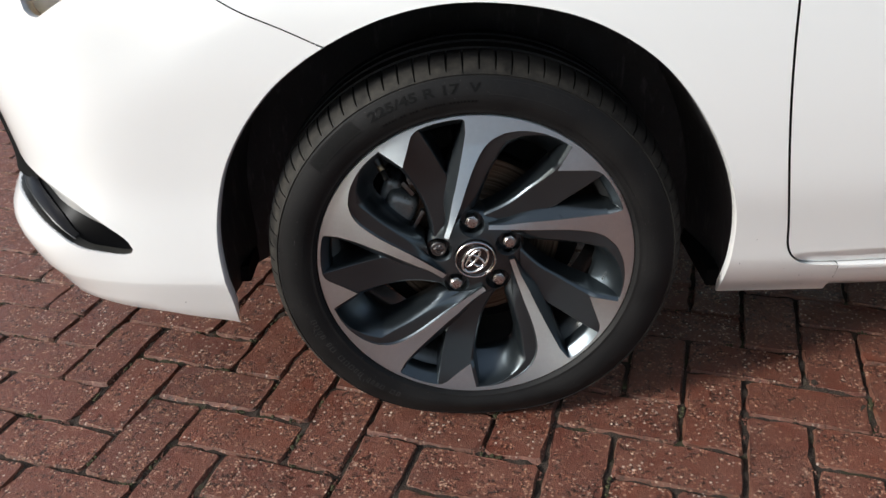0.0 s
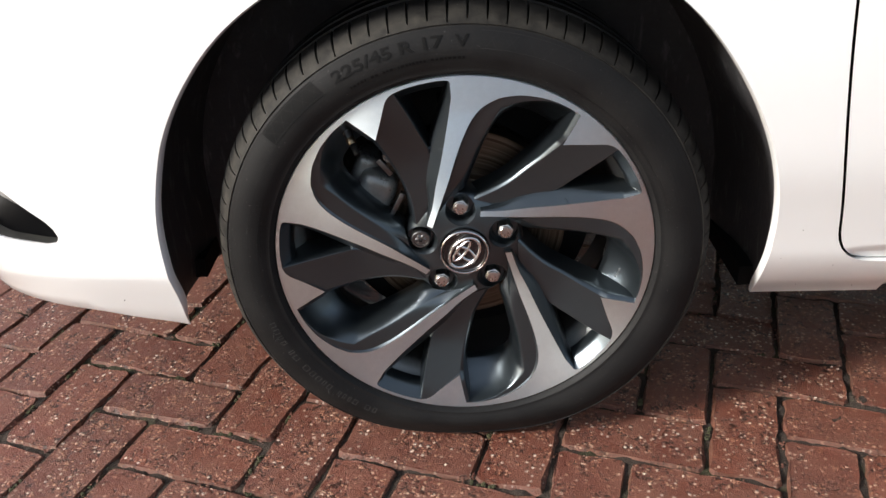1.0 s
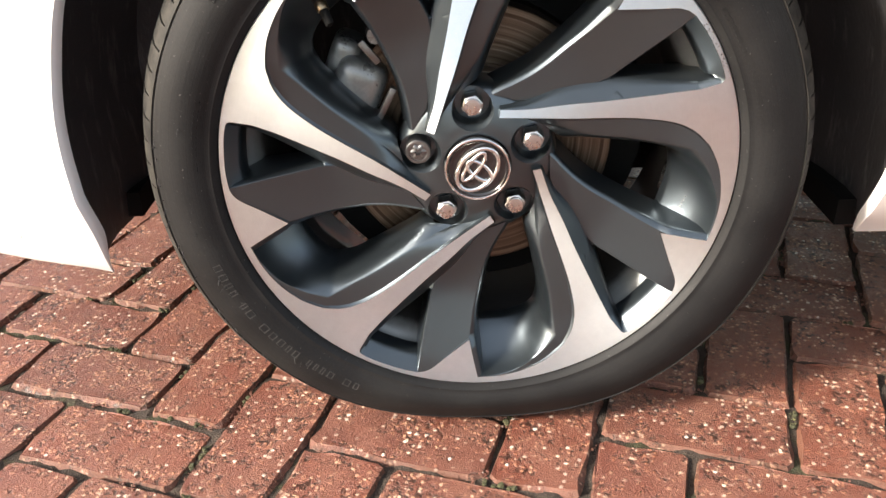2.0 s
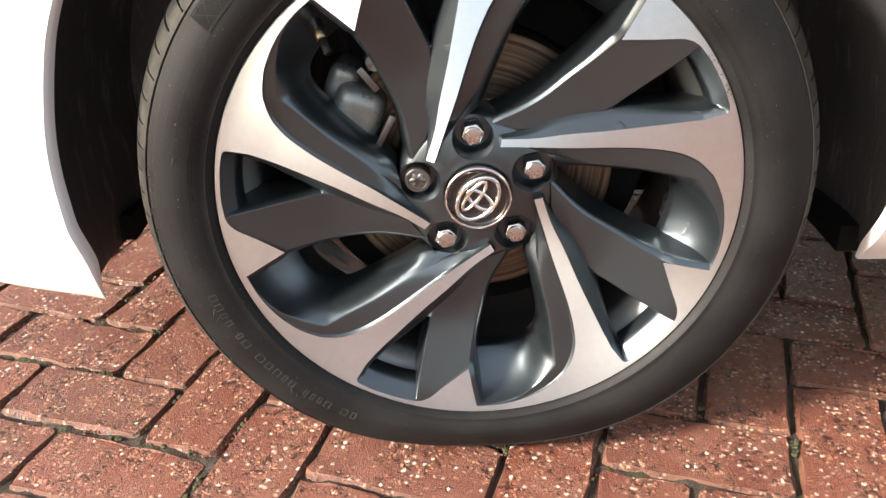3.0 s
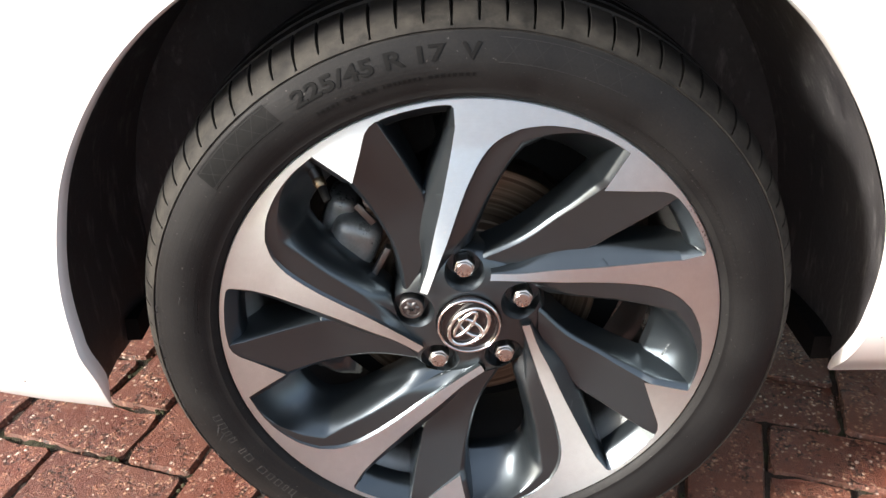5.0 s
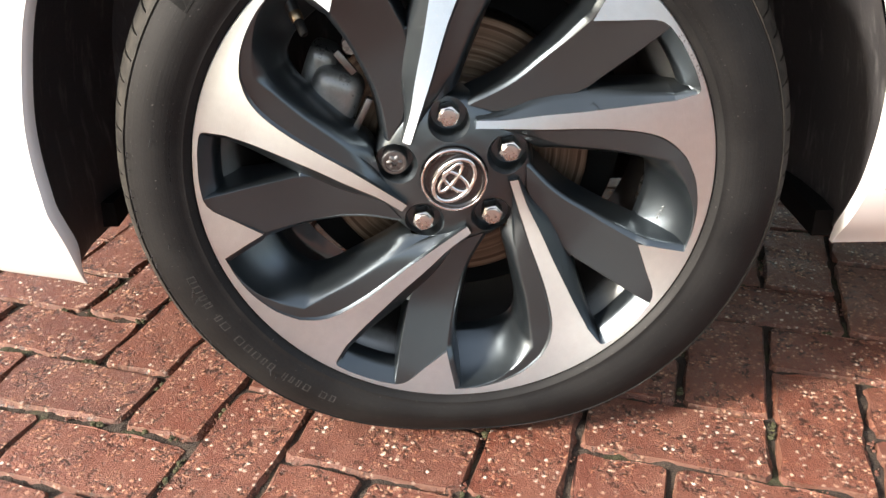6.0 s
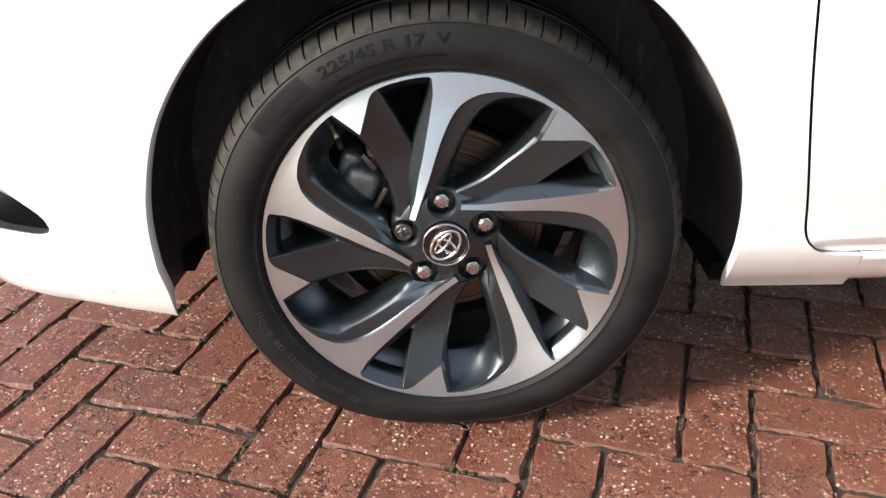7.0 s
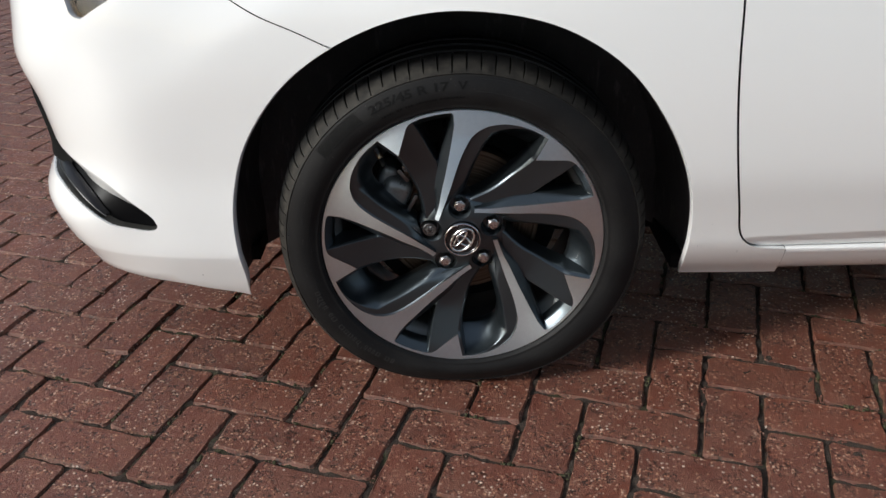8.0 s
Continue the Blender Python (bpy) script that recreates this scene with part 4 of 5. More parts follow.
def hex_nut():
    bm = bmesh.new()
    rows = []
    for r, y, n in ((0.0122, 0.034, 6), (0.0122, 0.0205, 6), (0.0112, 0.0192, 6)):
        rows.append([polar(r, 60 * i + 12, y) for i in range(6)])
    made = grid(bm, rows, True)
    bm.faces.new(made[-1])
    bmesh.ops.bevel(bm, geom=list(bm.edges), offset=0.0006, segments=1, affect="EDGES")
    rows = [[polar(r, 15 * i, y) for i in range(24)] for r, y in ((0.0091, 0.0195), (0.0090, 0.0168), (0.0082, 0.0160), (0.004, 0.0157))]
    made = grid(bm, rows, True)
    bm.faces.new(made[-1])
    return bm


def lock_nut():
    bm = bmesh.new()
    star = lambda i, n: 0.0052 + 0.0012 * math.cos(6 * 2 * math.pi * i / n)
    n = 48
    rows = [[polar(r, 360 * i / n, y) for i in range(n)] for r, y in ((0.0118, 0.036), (0.0118, 0.019), (0.0110, 0.0178), (0.0088, 0.0178), (0.0084, 0.0186))]
    rows += [[polar(star(i, n) + 0.0014, 360 * i / n, 0.0186) for i in range(n)], [polar(star(i, n), 360 * i / n, 0.0178) for i in range(n)], [polar(star(i, n) * 0.55, 360 * i / n, 0.0176) for i in range(n)],
             [polar(star(i, n) * 0.45, 360 * i / n, 0.0205) for i in range(n)]]
    made = grid(bm, rows, True)
    bm.faces.new(made[-1])
    return bm


for k in range(5):
    if k == 4:
        nut = part("lock_nut", lock_nut(), lock_steel, wheel, "round grey locking wheel nut with a star key", angle=30)
    else:
        nut = part("wheel_nut", hex_nut(), nut_steel, wheel, "bright steel hexagonal wheel nut" if k == 0 else "", angle=30)
    nut.matrix_basis = Matrix.Translation(polar(NUT_R, NUT_A - 72 * k)) @ Matrix.Diagonal((0.9, 1, 0.9, 1) if k != 4 else (1.02, 1, 1.02, 1))

# centre cap
CAP_M = Matrix.Translation((0, -0.0035, 0)) @ Matrix.Diagonal((0.925, 1, 0.925, 1))
part("centre_cap", lathe([(0.033, 0.02), (0.033, 0.0095), (0.030, 0.0092), (0.0292, 0.0102), (0.028, 0.0108), (0.015, 0.0098), (0.0005, 0.0094)], 96), cap_black, wheel, "gloss black centre cap").matrix_basis = CAP_M


def cap_ring():
    return lathe([(0.0336, 0.012), (0.0336, 0.0086), (0.0328, 0.0078), (0.0316, 0.0078), (0.0308, 0.0086), (0.0306, 0.0108)], 96)


part("cap_ring", cap_ring(), chrome, wheel, "chrome ring round the centre cap").matrix_basis = CAP_M


def oval(cx, cz, a, b, tilt, n=40):
    c, s = math.cos(radians(tilt)), math.sin(radians(tilt))
    return [Vector((cx + a * math.cos(t) * c - b * math.sin(t) * s, 0.0086, cz + a * math.cos(t) * s + b * math.sin(t) * c)) for t in (2 * math.pi * i / n for i in range(n + 1))]


def emblem():
    bm = bmesh.new()
    tilt = 50
    u = Vector((math.cos(radians(tilt)), 0, math.sin(radians(tilt))))
    w = Vector((-u.z, 0, u.x))
    tube(bm, oval(0, 0, 0.0232, 0.0160, tilt), 0.0020, 8, False)
    c = w * 0.0045
    tube(bm, oval(c.x, c.z, 0.0165, 0.0052, tilt + 3), 0.0017, 8, False)
    c = w * -0.002
    tube(bm, oval(c.x, c.z, 0.0066, 0.0135, tilt), 0.0017, 8, False)
    return bm


part("emblem", emblem(), satin_chrome, wheel, "chrome oval emblem").matrix_basis = CAP_M @ Matrix.Diagonal((1.1, 1, 1.1, 1))


# tyre
TYRE = [(0.2340, 0.004), (0.2368, -0.005), (0.2385, -0.0100), (0.2415, -0.0142), (0.2440, -0.0165), (0.2460, -0.0165), (0.2495, -0.0180), (0.2570, -0.0212), (0.2650, -0.0228), (0.2730, -0.0226),
        (0.2805, -0.0207), (0.2880, -0.0178), (0.2941, -0.0146), (0.2945, -0.0134), (0.2952, -0.0133), (0.2956, -0.0144), (0.2971, -0.0126), (0.3004, -0.0090), (0.3044, -0.0036), (0.3084, 0.0044), (0.3120, 0.0148), (0.3144, 0.0258),
        (0.3156, 0.0345), (0.3156, 0.0380), (0.3080, 0.0395), (0.3080, 0.0465), (0.3160, 0.0480), (0.3166, 0.0700), (0.3090, 0.0715), (0.3090, 0.0800), (0.3168, 0.0815), (0.3168, 0.1050),
        (0.3090, 0.1065), (0.3090, 0.1150), (0.3163, 0.1165), (0.3148, 0.1450), (0.3085, 0.1700), (0.2990, 0.1860), (0.2770, 0.1960), (0.2500, 0.1900), (0.2300, 0.1800)]


def squash(r, deg, y):
    """A place on the tyre, pressed flat and bulging where it stands on the ground."""
    low = math.cos(radians(deg + 90))
    tread = 0.0
    if low > 0.5:
        over = 0.3168 - (HUB_Z + 0.0002) / low
        tread = 0.5 * (over + math.sqrt(over ** 2 + 0.003 ** 2))
    turn = (deg + 90 + 180) % 360 - 180
    side = 0.0125 * math.exp(-(turn / 25) ** 2)
    w = ease(0.298, 0.312, r)
    rr = r - max(0.0, r - 0.2368) / 0.08 * (side * (1 - w) + max(tread, side * 0.6) * w)
    yy = y + 0.6 * side * ease(0.255, 0.285, r) if y < 0.03 else y
    return polar(rr, deg, yy)


def tyre_mesh():
    bm = bmesh.new()
    pitch, rows = 360 / 86, [[] for _ in TYRE]
    rng = random.Random(4)
    for n in range(86):
        start = n * pitch
        for off, cut in ((0.0, 0), (0.08, 1), (0.50, 1), (0.58, 0), (1.7, 0), (2.8, 0)):
            for i, (r, y) in enumerate(TYRE):
                long_cut = n % 3 == 1
                deep = 0.0055 if (17 if long_cut else 18) <= i <= 23 else 0.0
                if i in (15, 16):
                    r2 = r + (0.0006 if off < 1.9 or n % 3 else 0.0003)
                else:
                    r2 = r
                lean = -0.25 * max(0, min(i, 24) - 17) / 5
                rr = r2 - deep * cut
                yy = y + (deep * cut * 0.5 if y < 0.02 else 0)
                wide = {17: 0.5, 18: 0.8, 19: 1.0, 20: 1.1, 21: 1.1}.get(i, 1.0)
                along = 0.29 + (off - 0.29) * wide if off < 0.6 else off
                p = squash(rr, start + along + lean, yy)
                rows[i].append(p)
    grid(bm, rows, True)
    return bm


part("tyre", tyre_mesh(), rubber, wheel, "black rubber tyre with fine cuts along its shoulder, slightly dusty", angle=32)


def sidewall(r):
    side = TYRE[2:13] + TYRE[15:17]
    rs, ys = [p[0] for p in side], [p[1] for p in side]
    return float(np.interp(r, rs, ys))


def raised_text(text, r, start_deg, height, mat, name, span=None, lift=0.0008):
    """Letters moulded on the sidewall, running clockwise from an angle."""
    data = bpy.data.curves.new(name, "FONT")
    data.body, data.size, data.resolution_u, data.offset = text, 1.0, 3, 0.024
    tmp = new(name, data)
    bpy.context.view_layer.update()
    me = bpy.data.meshes.new_from_object(tmp.evaluated_get(bpy.context.evaluated_depsgraph_get()))
    bpy.data.objects.remove(tmp)
    bm = bmesh.new()
    bm.from_mesh(me)
    bpy.data.meshes.remove(me)
    bmesh.ops.triangulate(bm, faces=bm.faces)
    bmesh.ops.subdivide_edges(bm, edges=[e for e in bm.edges if e.calc_length() > 0.2], cuts=2)
    xs = [v.co.x for v in bm.verts]
    width = max(xs)
    k = height / 0.72
    sx = (radians(span) * (r + height / 2) / width) if span else k
    ext = bmesh.ops.extrude_face_region(bm, geom=list(bm.faces))
    topv = {e for e in ext["geom"] if isinstance(e, bmesh.types.BMVert)}
    for v in bm.verts:
        rr = r + v.co.y * k
        a = start_deg - math.degrees(v.co.x * sx / (r + height / 2))
        y = sidewall(rr) + (-lift if v in topv else 0.0006)
        v.co = squash(rr, a, y)
    return part(name, bm, mat, wheel, angle=30)


def raised_bar(bm, r, a0, a1, h, lift=0.0006):
    n = max(2, int(abs(a1 - a0) / 1.0) + 1)
    rows = []
    for rr, dl in ((r, -0.0004), (r + 0.0003, lift), (r + h - 0.0003, lift), (r + h, -0.0004)):
        rows.append([squash(rr, a0 + (a1 - a0) * i / n, sidewall(rr) - dl) for i in range(n + 1)])
    made = grid(bm, rows)


raised_text("225/45 R 17", 0.2740, 120.6, 0.0125, rubber_mark, "size_marking", span=27.0)
raised_text("V", 0.2740, 90.8, 0.0125, rubber_mark, "speed_marking", span=3.0)


def sidewall_bars(r, spans, h, mat, name, label=""):
    bm = bmesh.new()
    for a0, a1 in spans:
        raised_bar(bm, r, a0, a1, h)
    ob = part(name, bm, mat, wheel, label, angle=30)
    return tagged(ob, kind="stuff")


def dashes(start, count, width, gap, seed):
    rng, a, out = random.Random(seed), start, []
    for _ in range(count):
        w = width * rng.uniform(0.6, 1.4)
        out.append((a, a - w))
        a -= w + gap * (3 if rng.random() < 0.15 else 1)
    return out


# small moulded writing that cannot be read, and the maker's mark, as plain bars
sidewall_bars(0.2595, dashes(118, 26, 0.55, 0.45, 1), 0.0035, rubber_mark, "moulded_line", "row of small moulded marks")
sidewall_bars(0.2545, dashes(176, 12, 0.6, 0.5, 2), 0.0040, rubber, "moulded_line")
sidewall_bars(0.2500, dashes(60, 30, 0.5, 0.5, 3), 0.0030, rubber, "moulded_line")
sidewall_bars(0.2515, dashes(24, 10, 0.6, 0.5, 5), 0.0040, rubber, "moulded_line")
maker = dashes(241, 17, 1.45, 0.85, 7)
outline = bmesh.new()
for a0, a1 in maker:  # each mark is a thin upright frame
    for r0, h in ((0.2605, 0.0011), (0.2680, 0.0011)):
        raised_bar(outline, r0, a0, a1, h)
    for a2 in (a0, a1 + 0.28):
        raised_bar(outline, 0.2605, a2, a2 - 0.28, 0.0086)
tagged(part("maker_mark", outline, dusty_mark, wheel, "pale outlined marks moulded on the tyre wall", angle=30), kind="stuff")


def hair(rng, deg, r):
    """A thin rubber hair that stands out of the tyre."""
    bm = bmesh.new()
    base = squash(r, deg, sidewall(r))
    out = Vector((rng.uniform(-0.4, 0.4), -1, rng.uniform(-0.9, 0.3))).normalized() * rng.uniform(0.004, 0.008)
    tube(bm, [base - out * 0.1, base + out * 0.6, base + out + Vector((0, 0, -0.001))], [0.0006, 0.0005, 0.0003], 5)
    return part("rubber_hair", bm, dusty_mark, wheel)


hair_rng = random.Random(21)
for i in range(26):
    hair(hair_rng, 168 + i * 2.35 + hair_rng.uniform(-0.9, 0.9), hair_rng.choice((0.2925, 0.2935, 0.2700)))


def hatch(name, a0, a1, r0, r1, mat):
    """A field of fine slanting ribs moulded on the sidewall."""
    bm = bmesh.new()
    for rr in (r0, r1 - 0.0008):
        raised_bar(bm, rr, a0, a1, 0.0009, 0.0004)
    n = 5
    for i in range(n):
        for tilt in (1, -1):
            a = a0 + (a1 - a0) * (i + 0.5) / n
            rows = []
            for da in (0, 0.10):
                rows.append([polar(r0 + (r1 - r0) * t, a + da + tilt * 3.2 * (t - 0.5), sidewall(r0 + (r1 - r0) * t) - 0.0003) for t in np.linspace(0, 1, 7)])
            grid(bm, rows)
    return tagged(part(name, bm, mat, wheel, angle=30), kind="stuff")


hatch("ribbed_field", 142, 124, 0.2710, 0.2900, rubber)
hatch("ribbed_field", 85, 62, 0.2710, 0.2905, rib_rubber)


def field(a0, a1, r0, r1):
    """A smooth dark band let into the sidewall under a ribbed field."""
    bm = bmesh.new()
    rows = []
    for rr in np.linspace(r0, r1, 6):
        rows.append([polar(rr, a, sidewall(rr) - 0.0002) for a in np.linspace(a0, a1 + (rr - r0) * 60, 12)])
    grid(bm, rows)
    return part("sidewall_panel", bm, rubber_mark, wheel)


field(142.3, 124, 0.2707, 0.2915)


def valve():
    bm = bmesh.new()
    tube(bm, [polar(0.217, 130.4, 0.030), polar(0.2045, 131.0, 0.020)], [0.0068, 0.0056], 14)
    return bm


part("valve_stem", valve(), lock_steel, wheel, "grey valve stem")
bm = bmesh.new()
tube(bm, [polar(0.2052, 131.0, 0.0205), polar(0.2040, 131.05, 0.0195), polar(0.1990, 131.3, 0.0155), polar(0.1980, 131.35, 0.0148)], [0.0052, 0.0058, 0.0056, 0.0046], 14)
part("valve_collar", bm, brass, wheel, "brass valve collar")
bm = bmesh.new()
tube(bm, [polar(0.1985, 131.3, 0.0152), polar(0.1970, 131.4, 0.014), polar(0.1880, 132.0, 0.007), polar(0.1868, 132.05, 0.0062)], [0.0036, 0.0043, 0.0040, 0.0030], 14)
part("valve_cap", bm, gap_black, wheel, "black valve cap")

# bars of a small cast mark inside the flare, and a balance weight further in
bm = bmesh.new()
for i in range(4):
    box(bm, polar(0.2095 - i * 0.0006, -12.0 - i * 1.15, 0.0285), (0.0018, 0.0075, 0.0011), Matrix.Rotation(radians(12), 3, "Y") @ Matrix.Rotation(radians(-28), 3, "Z"), 0.0003, 1)
part("cast_mark", bm, nut_steel, wheel, "small silver bars cast inside the wheel")
bm = bmesh.new()
box(bm, polar(0.2005, -13.0, 0.078), (0.004, 0.016, 0.030), Matrix.Rotation(radians(13), 3, "Y"), 0.0012, 2)
part("balance_weight", bm, nut_steel, wheel, "stick-on steel balance weight")

# ------------------------------------------------------------------ brake
HUB_M = Matrix.Translation((0, 0, HUB_Z)) @ Matrix.Rotation(CAMBER, 4, "X")


def car_part(name, bm, mat, label, angle=35):
    ob = part(name, bm, mat, car, label, angle=angle)
    ob.matrix_basis = HUB_M
    return ob


car_part("brake_disc", lathe([(0.03, 0.060), (0.074, 0.060), (0.0775, 0.063), (0.078, 0.078), (0.080, 0.080), (0.1365, 0.080), (0.1375, 0.081), (0.1375, 0.104), (0.1365, 0.105), (0.08, 0.105)], 128), disc_steel, "brown rusted brake disc with worn rings")


def caliper():
    bm = bmesh.new()
    turn = Matrix.Rotation(radians(-158 + 90), 3, "Y")
    box(bm, polar(0.128, 156, 0.074), (0.080, 0.046, 0.050), turn, 0.0185, 6)
    box(bm, polar(0.150, 156, 0.096), (0.100, 0.050, 0.030), turn, 0.012, 4)
    tube(bm, [polar(0.140, 172, 0.053), polar(0.140, 172, 0.0545), polar(0.140, 172, 0.060), polar(0.140, 172, 0.104)], [0.003, 0.009, 0.013, 0.015], 20)
    return bm


car_part("brake_caliper", caliper(), cast_iron, "grey cast brake caliper")
bm = bmesh.new()
box(bm, polar(0.1000, 148, 0.046), (0.0062, 0.010, 0.036), Matrix.Rotation(radians(28), 3, "Y"), 0.0015, 2)
car_part("pad_clip", bm, lock_steel, "bright steel pad clip")
bm = bmesh.new()
box(bm, polar(0.1400, 134.5, 0.056), (0.007, 0.004, 0.026), Matrix.Rotation(radians(-38), 3, "Y"), 0.0012, 2)
car_part("bracket_plate", bm, lock_steel, "grey steel bracket plate")
bm = bmesh.new()
tube(bm, [polar(0.148, 128, 0.050), polar(0.148, 128, 0.062)], [0.008, 0.010], 12)
tube(bm, [polar(0.135, 126, 0.046), polar(0.135, 126, 0.060)], [0.005, 0.006], 10)
car_part("bleed_screw", bm, cast_iron, "small bolts on the caliper")
bm = bmesh.new()
rows = []
for r in (0.139, 0.178):
    rows.append([polar(r, a, 0.118) for a in np.linspace(-170, 100, 60)])
grid(bm, rows)
car_part("splash_shield", bm, gap_black, "dark backing plate behind the brake disc")

# ------------------------------------------------------------------ fog lamp trim and headlight
def behind(loop, depth, grow=0.0):
    pts = on_plan(loop)
    cs, cz = sum(p[0] for p in pts) / len(pts), sum(p[1] for p in pts) / len(pts)
    return [(p[0] + (p[0] - cs) * grow, p[1] + (p[1] - cz) * grow) for p in pts], depth


def trim_mesh(loop, depth, bulge=0.0):
    """A skin behind an opening, set back from the bumper."""
    from mathutils.geometry import delaunay_2d_cdt
    pts, _ = behind(loop, depth, 0.04)
    verts = list(pts)
    edges = [(i, (i + 1) % len(pts)) for i in range(len(pts))]
    xs, zs = [p[0] for p in pts], [p[1] for p in pts]
    for sv in np.arange(min(xs), max(xs), 0.012):
        for z in np.arange(min(zs), max(zs), 0.012):
            if inside((sv, z), pts):
                verts.append((float(sv), float(z)))
    done = delaunay_2d_cdt([Vector(v) for v in verts], edges, [], 1, 1e-6)
    bm = bmesh.new()
    made = []
    for v in done[0]:
        d = depth
        if bulge:
            zs_here = sorted(z0 + (z1 - z0) * (v.x - s0) / (s1 - s0) for (s0, z0), (s1, z1) in zip(pts, pts[1:] + pts[:1]) if (s0 - v.x) * (s1 - v.x) <= 0 and s0 != s1)
            if len(zs_here) >= 2 and zs_here[-1] > zs_here[0]:
                d = depth - bulge * (1 - min(1.0, max(0.0, (v.y - zs_here[0]) / (zs_here[-1] - zs_here[0]))))
        made.append(bm.verts.new(inward(v.x, v.y, d)))
    for f in done[2]:
        bm.faces.new([made[i] for i in f])
    return bm


def return_mesh(loop):
    """The edge of the trim, turning in from the bumper's opening."""
    bm = bmesh.new()
    ring = on_plan(loop)
    ring = ring + ring[:1]
    grid(bm, [[inward(sv, z, d) for sv, z in ring] for d in (0.003, 0.006, 0.036)])
    return bm


def fog_fillet():
    """The bumper's skin rolling in and down above the lamp trim."""
    bm = bmesh.new()
    top = on_plan(FOG_HOLE[:32])
    rows = []
    for v, d in ((0.0, 0.0), (0.1, 0.0012), (0.3, 0.0052), (0.55, 0.0112), (0.8, 0.0178), (1.0, 0.0235)):
        row = []
        for i, (sv, z) in enumerate(top):
            drop = 0.034 * math.sin(math.pi * (0.10 + 0.9 * i / 31)) ** 1.3 + 0.001
            row.append(inward(sv, z - drop * v, d))
        rows.append(row)
    grid(bm, rows)
    return bm


part("trim_fillet", fog_fillet(), paint, car)
part("trim_edge", return_mesh(FOG_HOLE), trim_return, car, "dusty dark edge of the lamp trim")
part("fog_lamp_trim", trim_mesh(FOG_HOLE, 0.030, 0.010), trim_black, car, "gloss black fog lamp trim in the bumper")


def fog_lens():
    """A long lamp lying along the lower edge of the trim."""
    bm = bmesh.new()
    low = spline([(-0.775, 0.399), (-0.745, 0.392), (-0.714, 0.390), (-0.675, 0.381), (-0.640, 0.366), (-0.611, 0.349)], 18)
    up = spline([(-0.772, 0.420), (-0.742, 0.408), (-0.710, 0.402), (-0.673, 0.392), (-0.639, 0.376), (-0.612, 0.352)], 18)
    rows = []
    for v, d in ((0, 0.019), (0.08, 0.010), (0.3, 0.007), (0.6, 0.008), (0.9, 0.012), (1.0, 0.019)):
        rows.append([inward(s_at_x(a[0] + (b[0] - a[0]) * v), a[1] + (b[1] - a[1]) * v, d) for a, b in zip(low, up)])
    grid(bm, rows)
    return bm


def grille_edge():
    """The black surround of the lower grille, which stands out round the bumper's corner."""
    bm = bmesh.new()
    rows = []
    for k in range(22):
        x = -0.722 - 0.105 * k / 21
        z1 = float(np.interp(-x, [0.722, 0.745, 0.772, 0.83], [0.452, 0.495, 0.555, 0.64]))
        z0 = float(np.interp(-x, [0.722, 0.745, 0.77, 0.83], [0.391, 0.408, 0.43, 0.47]))
        d = 0.018 - 0.026 * ease(-0.728, -0.752, x)
        col = [inward(s_at_x(x), z0 + (z1 - z0) * v, d) for v in np.linspace(0, 1, 9)]
        rows.append([inward(s_at_x(x), z0, d + 0.03)] + col + [inward(s_at_x(x), z1 + 0.002, d + 0.004), inward(s_at_x(x), z1 + 0.003, d + 0.03)])
    grid(bm, rows)
    return bm


part("grille_surround", grille_edge(), gap_black, car, "black surround of the lower grille")
part("fog_lamp", fog_lens(), lamp_dark, car, "narrow grey fog lamp lens")
bm = bmesh.new()
tube(bm, [inward(s_at_x(x), z, 0.007) for x, z in spline([(-0.772, 0.402), (-0.745, 0.395), (-0.714, 0.393), (-0.675, 0.384), (-0.640, 0.369), (-0.609, 0.350)], 20)], 0.0009, 8)
part("fog_lamp_rim", bm, lock_steel, car, "bright rim under the fog lamp")
part("headlight_housing", trim_mesh(LAMP_HOLE, 0.030), lamp_grey, car, "dark headlight housing")
bm = bmesh.new()
for i in range(5):
    a = Vector(inward(s_at_x(-0.60 + i * 0.025), 0.70 + i * 0.018, 0.024))
    tube(bm, [a, a + Vector((-0.01, 0.0, 0.05))], 0.004, 8)
part("headlight_ribs", bm, chrome, car, "bright ribs inside the headlight")
part("headlight_glass", trim_mesh(LAMP_HOLE, 0.006), glass, car, "clear headlight cover")

# ------------------------------------------------------------------ paving bricks
PITCH, TURN_B = 0.1005, radians(-17.4)
ORIGIN = Vector((0.4432, -0.0134, 0))
U = Vector((math.cos(TURN_B), math.sin(TURN_B), 0))
V = Vector((-math.sin(TURN_B), math.cos(TURN_B), 0))


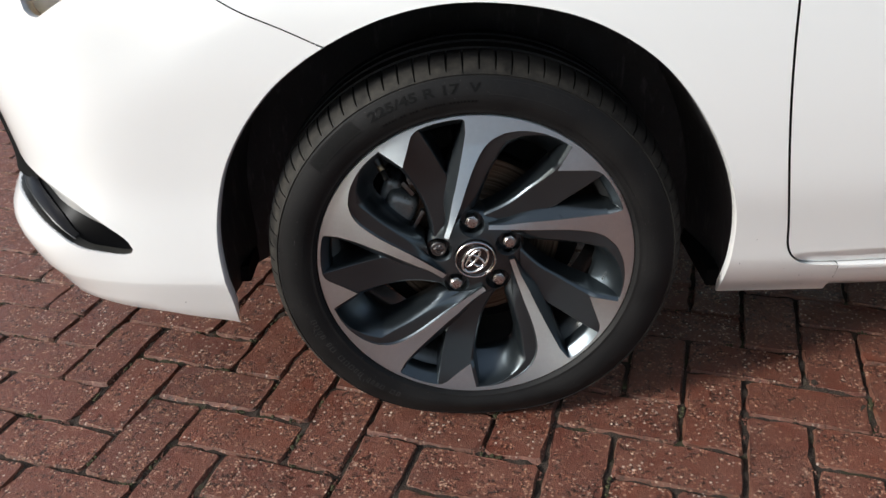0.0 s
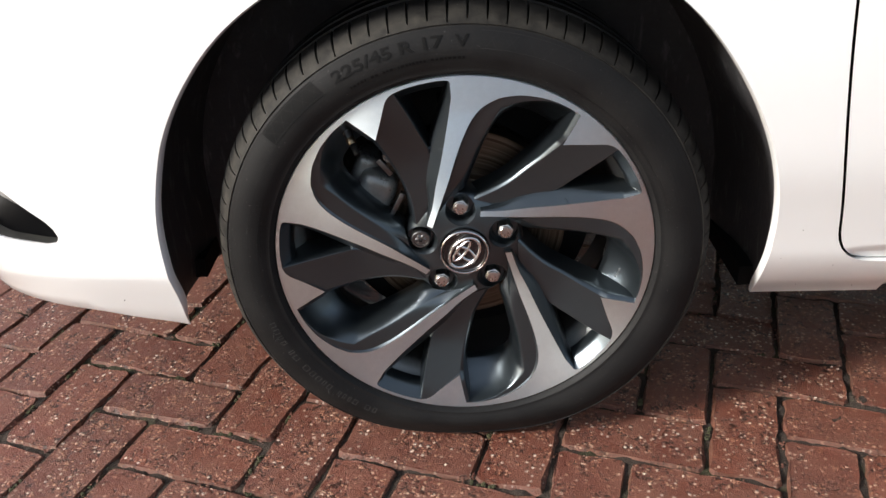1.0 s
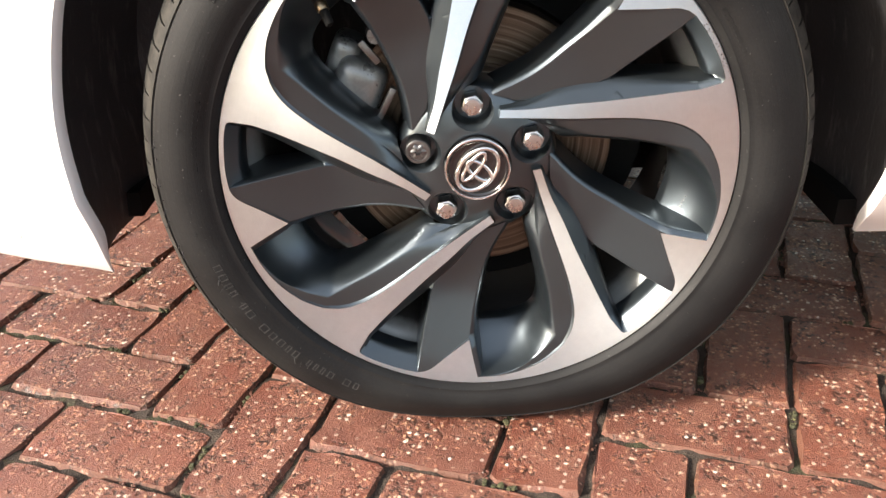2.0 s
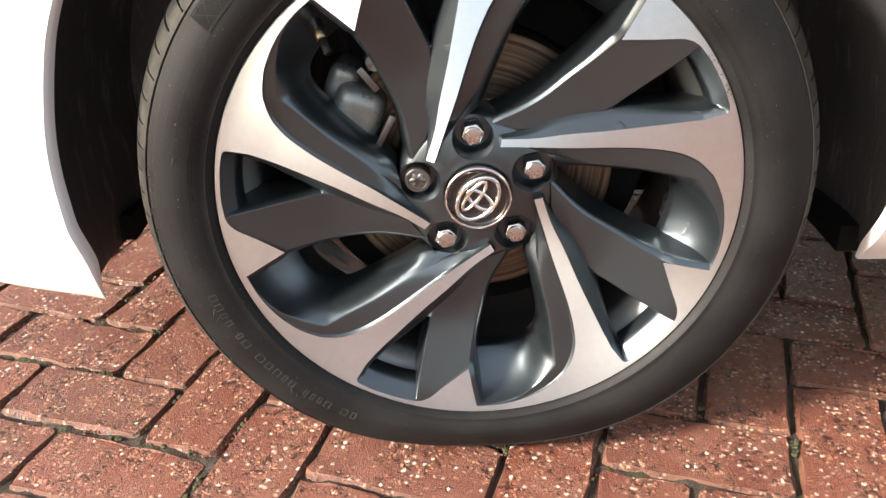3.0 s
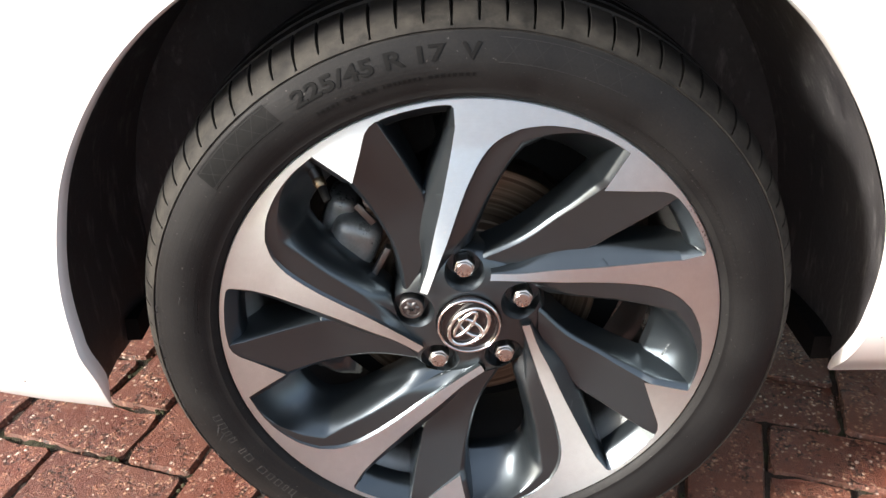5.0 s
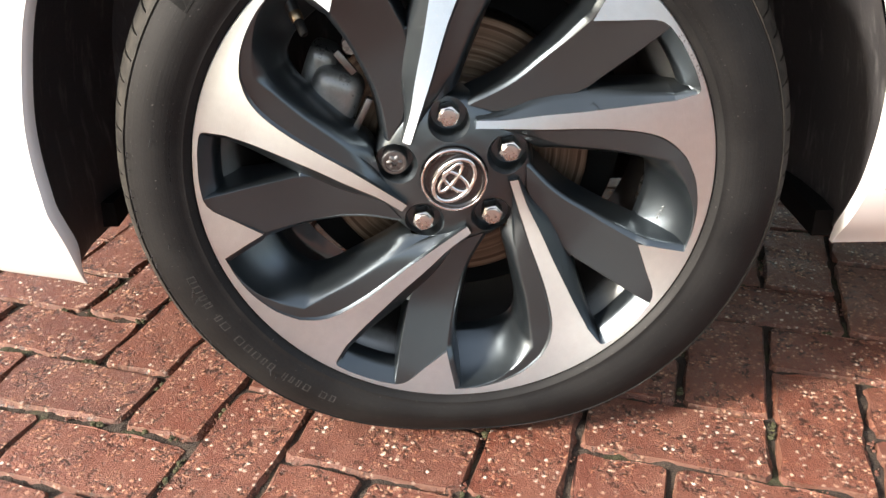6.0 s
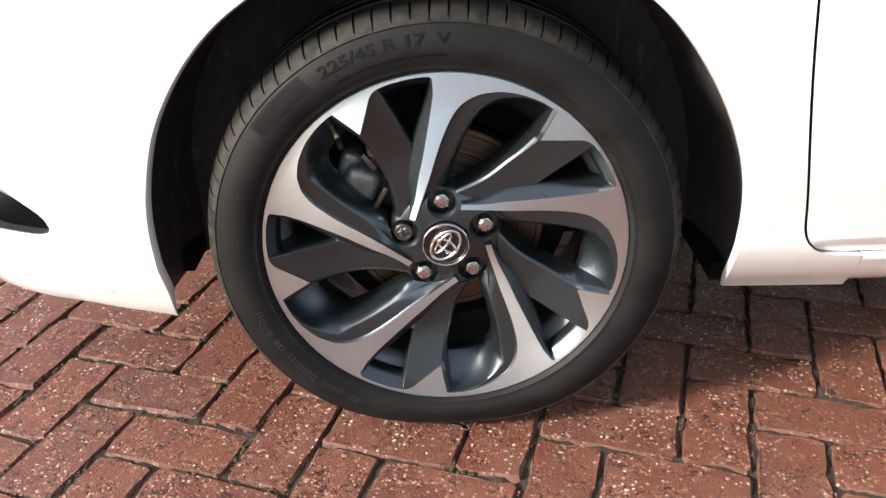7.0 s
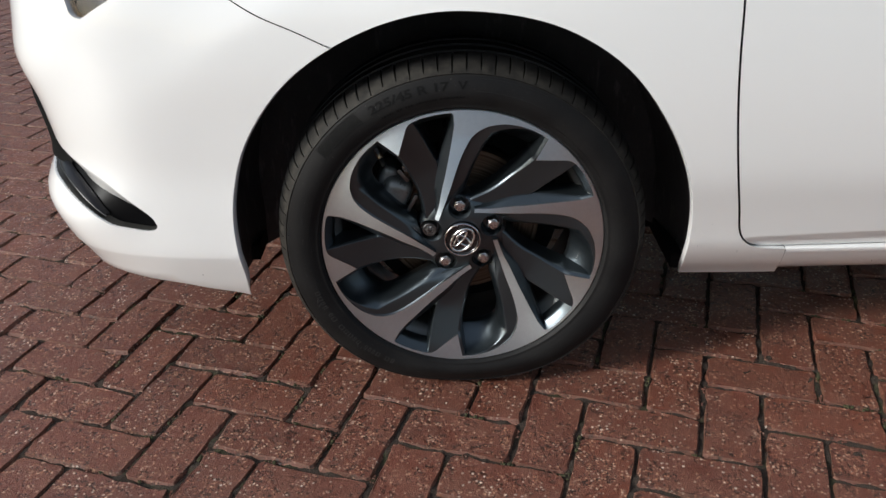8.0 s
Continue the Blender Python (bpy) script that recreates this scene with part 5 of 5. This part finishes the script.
def brick_geometry(rng):
    """Vertices and faces of one brick with worn, uneven edges; its top lies at z = 0."""
    gap = rng.uniform(0.003, 0.006)
    hx, hy = PITCH - gap / 2, PITCH / 2 - gap / 2
    ring = []
    for u, w in ((-1, -0.86), (-0.95, -1), (-0.7, -1), (-0.4, -1), (-0.1, -1), (0.2, -1), (0.55, -1), (0.94, -1), (1, -0.87), (1, -0.3), (1, 0.3), (1, 0.86), (0.94, 1), (0.6, 1), (0.3, 1), (0.0, 1), (-0.35, 1), (-0.65, 1), (-0.94, 1), (-1, 0.85), (-1, 0.25), (-1, -0.3)):
        along = rng.uniform(-0.06, 0.06) if abs(u) < 0.9 else 0.0
        ring.append((hx * (u + along), hy * w))
    verts = []
    for x, y in ring:
        cut = rng.choice((0.0018, 0.0023, 0.0028, 0.0034, 0.0042, 0.0061))
        ix = x - math.copysign(cut, x) if abs(x) > hx * 0.9 else x
        iy = y - math.copysign(cut, y) if abs(y) > hy * 0.8 else y
        verts.append((ix + rng.uniform(-0.0009, 0.0009), iy + rng.uniform(-0.0009, 0.0009), rng.uniform(-0.0010, 0.0003) - (0.0012 if cut > 0.006 else 0)))
    for x, y in ring:
        verts.append((x + rng.uniform(-0.0012, 0.0012), y + rng.uniform(-0.0012, 0.0012), -0.0085))
    n = len(ring)
    faces = [tuple(range(n))] + [(i, n + i, n + (i + 1) % n, (i + 1) % n) for i in range(n)]
    return verts, faces


def brick_places():
    """Middle, turn and tilt of each brick of the herringbone."""
    rng = random.Random(11)
    places = []
    for m in range(-80, 81):
        for n in range(-45, 46):
            a, b = m + 2 * n, -m + 2 * n
            for mid, turn in (((a + 0.5, b - 1.0), 90), ((a - 1.0, b - 1.5), 0)):
                p = ORIGIN + U * (mid[0] * PITCH) + V * (mid[1] * PITCH)
                if -4.4 < p.x < 4.6 and -2.2 < p.y < 5.4:
                    places.append((p, turn, rng.uniform(-0.9, 0.9), rng.uniform(-0.0016, 0.0012), rng.uniform(-0.5, 0.5), rng.uniform(-0.5, 0.5), rng.random()))
    return places


def brick_matrix(place):
    p, turn, twist, lift, tx, ty, _ = place
    rz = math.degrees(TURN_B) + turn + twist
    return Matrix.Translation((p.x, p.y, lift)) @ Euler((radians(tx), radians(ty), radians(rz))).to_matrix().to_4x4()


brick_meshes = []
for i in range(9):
    vs, fs = brick_geometry(random.Random(100 + i))
    me = bpy.data.meshes.new("brick")
    me.from_pydata(vs, [], fs)
    me.materials.append(brick_mat)
    me.update()
    brick_meshes.append(me)

places = brick_places()
near = sorted(places, key=lambda q: math.hypot(q[0].x + 0.05, (q[0].y + 0.05) * 1.25))[:300]
chosen = {id(q) for q in near}
for q in near:
    ob = new("brick", brick_meshes[int(q[6] * 8.99)])
    ob.parent = pavement
    ob.matrix_basis = brick_matrix(q)

all_v, all_f = [], []
geo = [brick_geometry(random.Random(200 + i)) for i in range(12)]
for q in places:
    if id(q) in chosen:
        continue
    vs, fs = geo[int(q[6] * 11.99)]
    m = brick_matrix(q)
    base = len(all_v)
    all_v += [tuple(m @ Vector(v)) for v in vs]
    all_f += [tuple(base + i for i in f) for f in fs]
me = bpy.data.meshes.new("far_bricks")
me.from_pydata(all_v, [], all_f)
me.materials.append(brick_far_mat)
far_bricks = new("far_bricks", me)
far_bricks.parent = pavement
tagged(far_bricks, kind="stuff")


def tufts(count, seed, low, high):
    """Vertices and faces of small lumps lying along the joints near the wheel."""
    rng = random.Random(seed)
    close = [q for q in near if -1.0 < q[0].x < 0.95 and q[0].y < 0.5]
    verts, faces = [], []
    for _ in range(count):
        q = rng.choice(close)
        m = brick_matrix(q)
        u = rng.uniform(-0.095, 0.095)
        for _ in range(rng.randint(3, 8)):
            size = rng.uniform(low, high)
            c = m @ Vector((u + rng.uniform(-0.010, 0.010), 0.0502 + rng.uniform(-0.0028, 0.0028), 0))
            c.z = -0.0042 + size * 0.5
            base = len(verts)
            for k, (r, h) in enumerate(((0.75, -0.6), (1.0, 0.0), (0.7, 0.65))):
                for i in range(6):
                    a = math.tau * (i + 0.5 * k) / 6
                    j = rng.uniform(0.7, 1.25)
                    verts.append((c.x + math.cos(a) * r * size * j, c.y + math.sin(a) * r * size * j, c.z + h * size * rng.uniform(0.6, 1.2)))
            for k in range(2):
                for i in range(6):
                    a, b = base + k * 6 + i, base + k * 6 + (i + 1) % 6
                    faces.append((a, b, b + 6, a + 6))
            faces.append(tuple(base + 12 + i for i in range(6)))
    return verts, faces


for name, mat, count, seed, low, high in (("moss", moss_mat, 240, 5, 0.0012, 0.0036), ("joint_crumbs", brick_mat, 220, 6, 0.0008, 0.0022)):
    vs, fs = tufts(count, seed, low, high)
    me = bpy.data.meshes.new(name)
    me.from_pydata(vs, [], fs)
    me.materials.append(mat)
    ob = new(name, me)
    ob.parent = pavement
    tagged(ob, kind="stuff")
